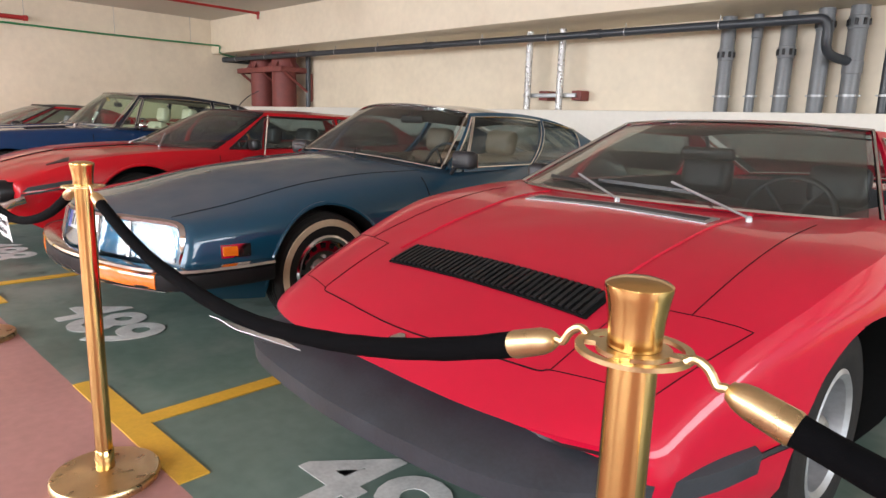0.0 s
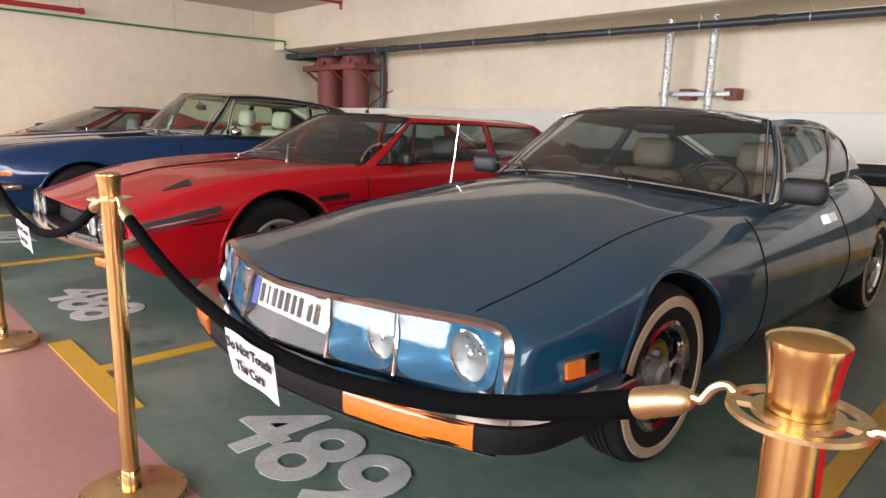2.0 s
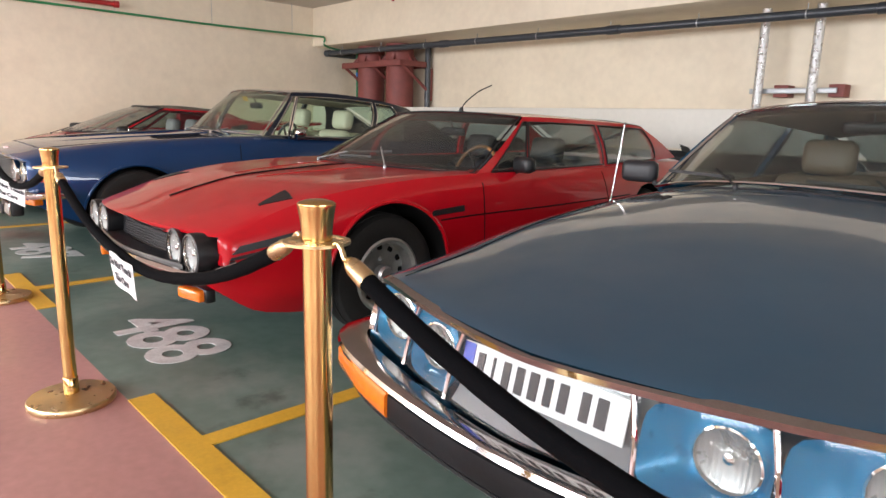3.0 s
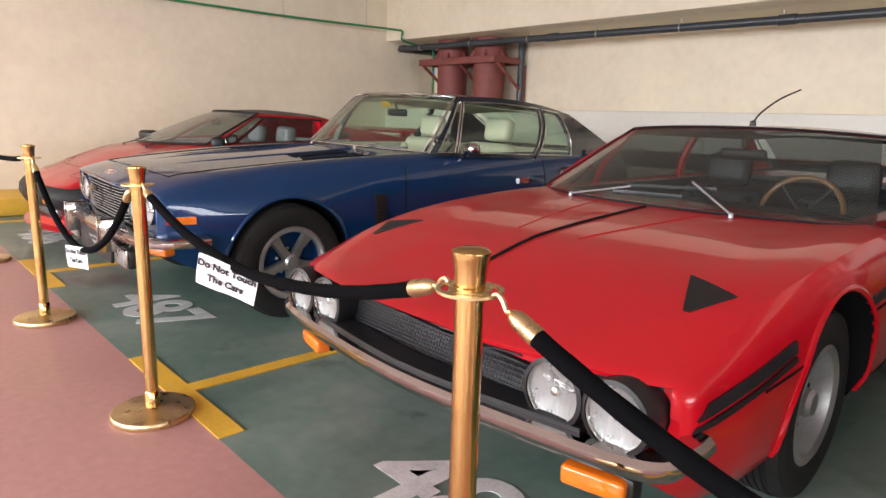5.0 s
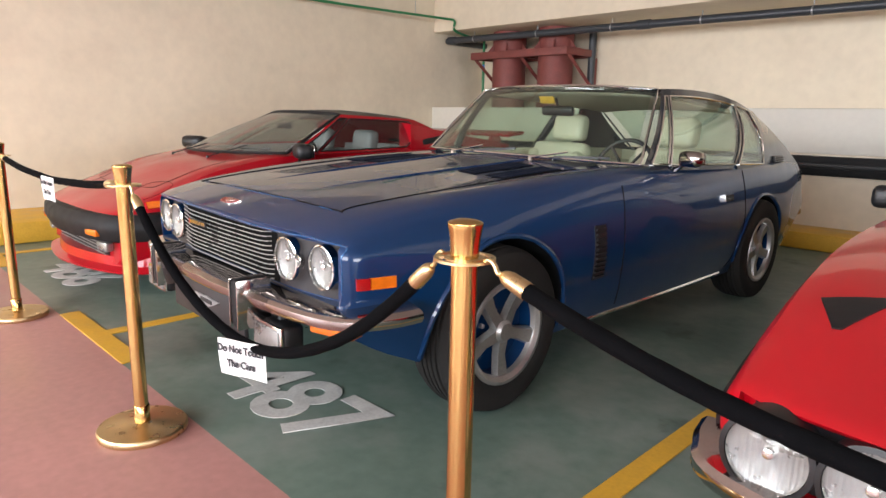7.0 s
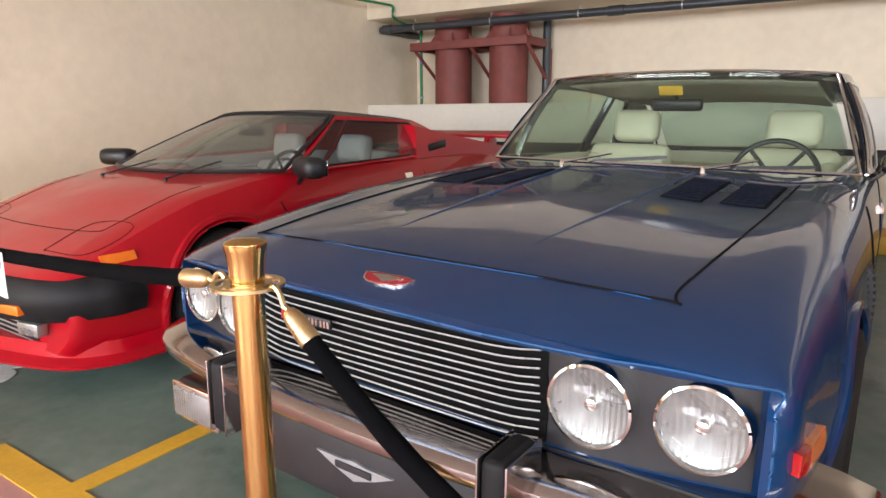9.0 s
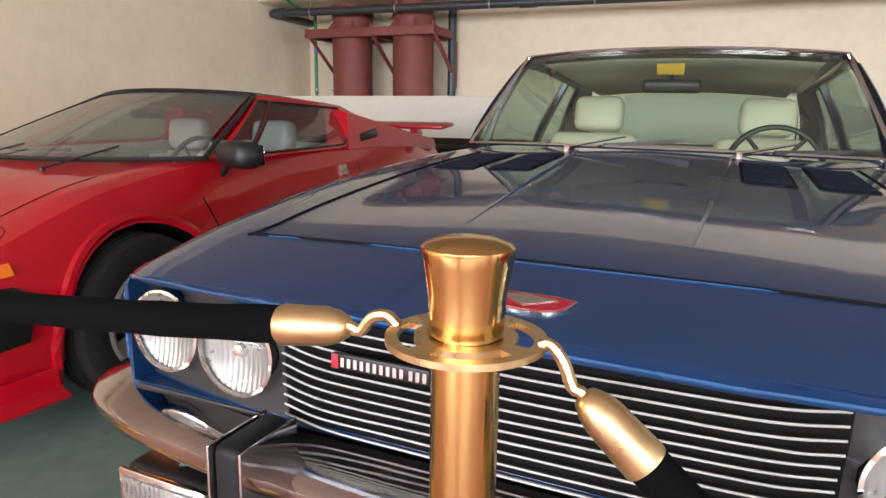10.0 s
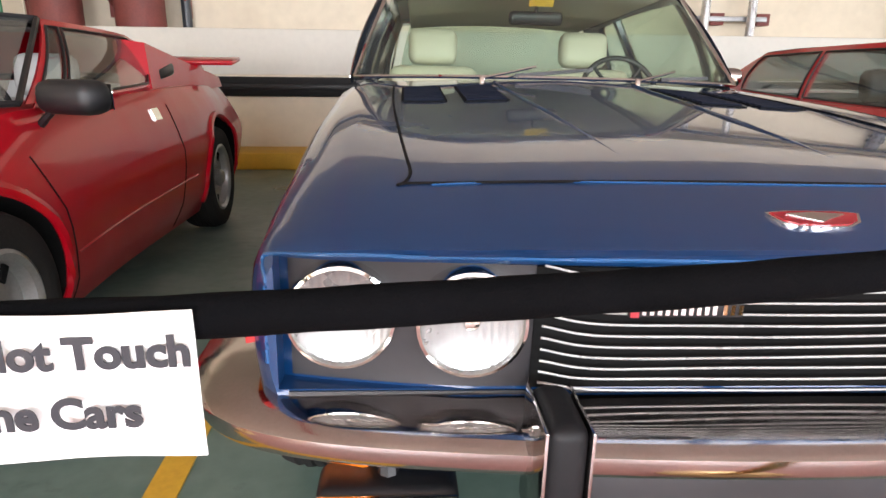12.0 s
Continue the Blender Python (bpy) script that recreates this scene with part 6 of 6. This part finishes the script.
LEDGE = 1.38
for sx, lab in ((-6.55, ""), (-5.962, "")):
    wall_pipe(sx, 8.64, LEDGE, BEAM, 0.052, M_FOIL, "foil wrapped vertical pipe on the wall ledge", (), (), "foil_pipe")
br = empty("pipe_bracket", Matrix.Translation((-6.2, 8.72, 1.62)), "galvanised steel rail holding the foil pipes", "bracket")
boxed("rail", (0.0, 0, 0), (0.95, 0.04, 0.06), M_STEEL, br, 0.004)
for bx in (-0.13, 0.46):
    boxed("mount", (bx, 0.14, 0.0), (0.16, 0.22, 0.14), M_OXIDE, br, 0.004)
for px, r, js, mt in ((-3.668, 0.085, (2.1,), M_PIPE2), (-3.325, 0.055, (2.35,), M_PIPE2), (-2.976, 0.085, (2.1,), M_PIPE2), (-2.6, 0.085, (2.38,), M_PIPE2), (-2.276, 0.095, (2.38, 1.9), M_PIPE2), (-1.94, 0.05, (), M_PIPE), (-1.5, 0.07, (), M_PIPE2)):
    h = wall_pipe(px, 8.85, LEDGE, BEAM, r, mt, "grey plastic drain pipe clamped to the wall", js, (1.60,), "drain_pipe")
    if r > 0.08:
        for k in range(8):
            a = 2 * math.pi * k / 8
            boxed("coupling_rib", (math.cos(a) * (r + 0.008), math.sin(a) * (r + 0.008), js[0] - LEDGE), (0.03, 0.03, 0.07), M_BLACKPLAST, h, 0.004, pose(0, 0, 0, 0, 0, math.degrees(a)))
# long horizontal drain under the beam
run = empty("drain_run", Matrix.Translation((-14.55, 8.42, 2.475)), "long dark grey drain pipe hung under the beam", "pipe")
def along(x):
    """A point of the sloping run at x."""
    return Vector((x, -0.40 * (11.9 - x) / 12.3, -0.03 - 0.055 * (x + 0.4) / 12.3))


tubed("tube", [along(-0.40), along(11.9)], 0.05, M_PIPE, run, 16)
tubed("elbow", bez([(11.9, 0, -0.085), (12.03, 0.0, -0.095), (12.08, 0.02, -0.18), (12.08, 0.05, -0.36), (12.12, 0.15, -0.46), (12.26, 0.40, -0.52)], 20), 0.05, M_PIPE, run, 14)
lathed("end_socket", [(0.05, -0.05), (0.062, -0.04), (0.062, 0.10), (0.05, 0.11)], Matrix.Translation(along(-0.36)) @ pose(0, 0, 0, 0, 90), M_PIPE, run, 20)
tubed("end_bend", bez([along(-0.38), along(-0.40) + Vector((-0.04, 0.04, 0)), along(-0.40) + Vector((-0.06, 0.14, 0)), along(-0.40) + Vector((-0.06, 1.1, 0))], 14), 0.05, M_PIPE, run, 14)
for k in range(10):
    p = along(0.15 + k * 1.2)
    tubed("hanger", [p + Vector((0, 0, 0.05)), p + Vector((0, 0, 0.11))], 0.006, M_STEEL, run, 6)
    lathed("hanger_ring", [(0.051, -0.008), (0.056, -0.008), (0.056, 0.008), (0.051, 0.008)], Matrix.Translation(p) @ pose(0, 0, 0, 0, 90), M_STEEL, run, 20)
for jx in (3.0, 6.2, 9.3):
    lathed("coupling", [(0.051, -0.10), (0.06, -0.095), (0.06, 0.095), (0.051, 0.10)], Matrix.Translation(along(jx)) @ pose(0, 0, 0, 0, 90), M_PIPE, run, 20)
wall_pipe(-12.76, 8.86, LEDGE, BEAM, 0.055, M_PIPE, "dark grey vertical pipe beside the red columns", (), (), "drain_pipe")


# twin red oxide ducts on a steel bracket frame
def duct(x):
    h = empty("steel_duct", Matrix.Translation((x, 8.50, LEDGE)), "red oxide painted steel duct standing on the ledge", "duct", "red ducts")
    lathed("tube", [(0.265, 0), (0.265, BEAM - LEDGE)], None, M_OXIDE, h, 36)
    for k in range(6):
        a = radians(60 * k)
        bm = bmesh.new()
        loft(bm, [[mm + Vector((math.cos(a + 1.57), math.sin(a + 1.57), 0)) * o for mm in (Vector((0.24 * math.cos(a), 0.24 * math.sin(a), 0.86)), Vector((0.37 * math.cos(a), 0.37 * math.sin(a), 0.86)), Vector((0.24 * math.cos(a), 0.24 * math.sin(a), 1.02)))] for o in (-0.008, 0.008)])
        part("gusset", bm, M_OXIDE, h)
    return h


duct(-14.06)
duct(-13.16)
fr = empty("duct_frame", Matrix.Translation((-13.65, 8.18, 2.19)), "red oxide steel angle frame round the ducts", "frame")
boxed("front_rail", (0, 0, 0), (1.86, 0.07, 0.11), M_OXIDE, fr, 0.006)
boxed("back_rail", (0, 0.68, 0), (1.86, 0.07, 0.11), M_OXIDE, fr, 0.006)
for ex in (-0.9, 0.04, 0.9):
    boxed("cross_rail", (ex, 0.31, 0.0), (0.06, 0.6, 0.10), M_OXIDE, fr, 0.005)
    tubed("brace", [(ex, 0.05, -0.04), (ex, 0.74, -0.52)], 0.032, M_OXIDE, fr, 4)
    boxed("brace_foot", (ex, 0.74, -0.36), (0.07, 0.05, 0.6), M_OXIDE, fr, 0.004)
# small green and beige water pipes at the corner
for gx, gy, r, mt, nm in ((-14.72, 8.62, 0.022, M_GREENPIPE, "green"), (-14.45, 8.86, 0.024, M_GREENPIPE, "green"), (-14.6, 8.88, 0.02, M_WALL, "cream")):
    h = wall_pipe(gx, gy, LEDGE, BEAM, r, mt, "thin %s plastic water pipe in the corner" % nm, (), (1.5,), "water_pipe")
    if nm == "green":
        lathed("tape", [(r + 0.002, 0.62), (r + 0.003, 0.62), (r + 0.003, 0.72), (r + 0.002, 0.72)], None, M_BLUETAPE, h, 16)
# green pipe that comes along the side wall and turns down at the beam
gp = empty("water_pipe", Matrix.Translation((0, 0, 0)), "thin green plastic water pipe along the side wall", "pipe", "wall pipes")
tubed("tube", bez([(-14.9, 0.5, 2.74), (-14.9, 3.0, 2.74), (-14.85, 5.5, 2.72), (-14.58, 7.715, 2.71)], 24), 0.018, M_GREENPIPE, gp)
tubed("drop", bez([(-14.58, 7.715, 2.71), (-14.54, 7.72, 2.67), (-14.54, 7.72, 2.55), (-14.60, 8.05, 2.505), (-14.72, 8.62, 2.50)], 18), 0.018, M_GREENPIPE, gp)
for hy in (2.2, 4.0, 5.6, 7.2):
    tubed("hanger", [(-14.88, hy, 2.74), (-14.88, hy, CEIL)], 0.004, M_STEEL, gp, 6)
# red sprinkler pipes under the ceiling
rp = empty("sprinkler_pipe", Matrix.Translation((0, 0, 0)), "red painted sprinkler pipe under the ceiling", "pipe", "sprinkler pipes")
tubed("tube", [(-11.2, 1.5, 2.98), (-11.2, 6.75, 2.98)], 0.022, M_REDPIPE, rp)
tubed("drop", [(-11.2, 6.75, 3.0), (-11.2, 6.75, 2.88)], 0.022, M_REDPIPE, rp)
lathed("elbow", [(0.022, -0.03), (0.03, -0.025), (0.03, 0.025), (0.022, 0.03)], Matrix.Translation((-11.2, 6.75, 2.98)), M_REDPIPE, rp, 12)
for hy in (2.5, 5.2):
    tubed("hanger", [(-11.2, hy, 3.0), (-11.2, hy, CEIL)], 0.006, M_STEEL, rp, 6)
rq = empty("sprinkler_pipe", Matrix.Translation((0, 0, 0)), "red painted sprinkler main along the side wall", "pipe", "sprinkler pipes")
tubed("tube", [(-14.8, -2.0, 2.84), (-14.8, 4.0, 2.84)], 0.04, M_REDPIPE, rq, 12)
lathed("cap", [(0.041, -0.04), (0.052, -0.035), (0.052, 0.035), (0.03, 0.045)], Matrix.Translation((-14.8, 4.0, 2.84)) @ pose(0, 0, 0, 90), M_REDPIPE, rq, 16)
for hy in (-1.0, 1.2, 3.2):
    tubed("hanger", [(-14.8, hy, 2.88), (-14.8, hy, CEIL)], 0.006, M_STEEL, rq, 6)
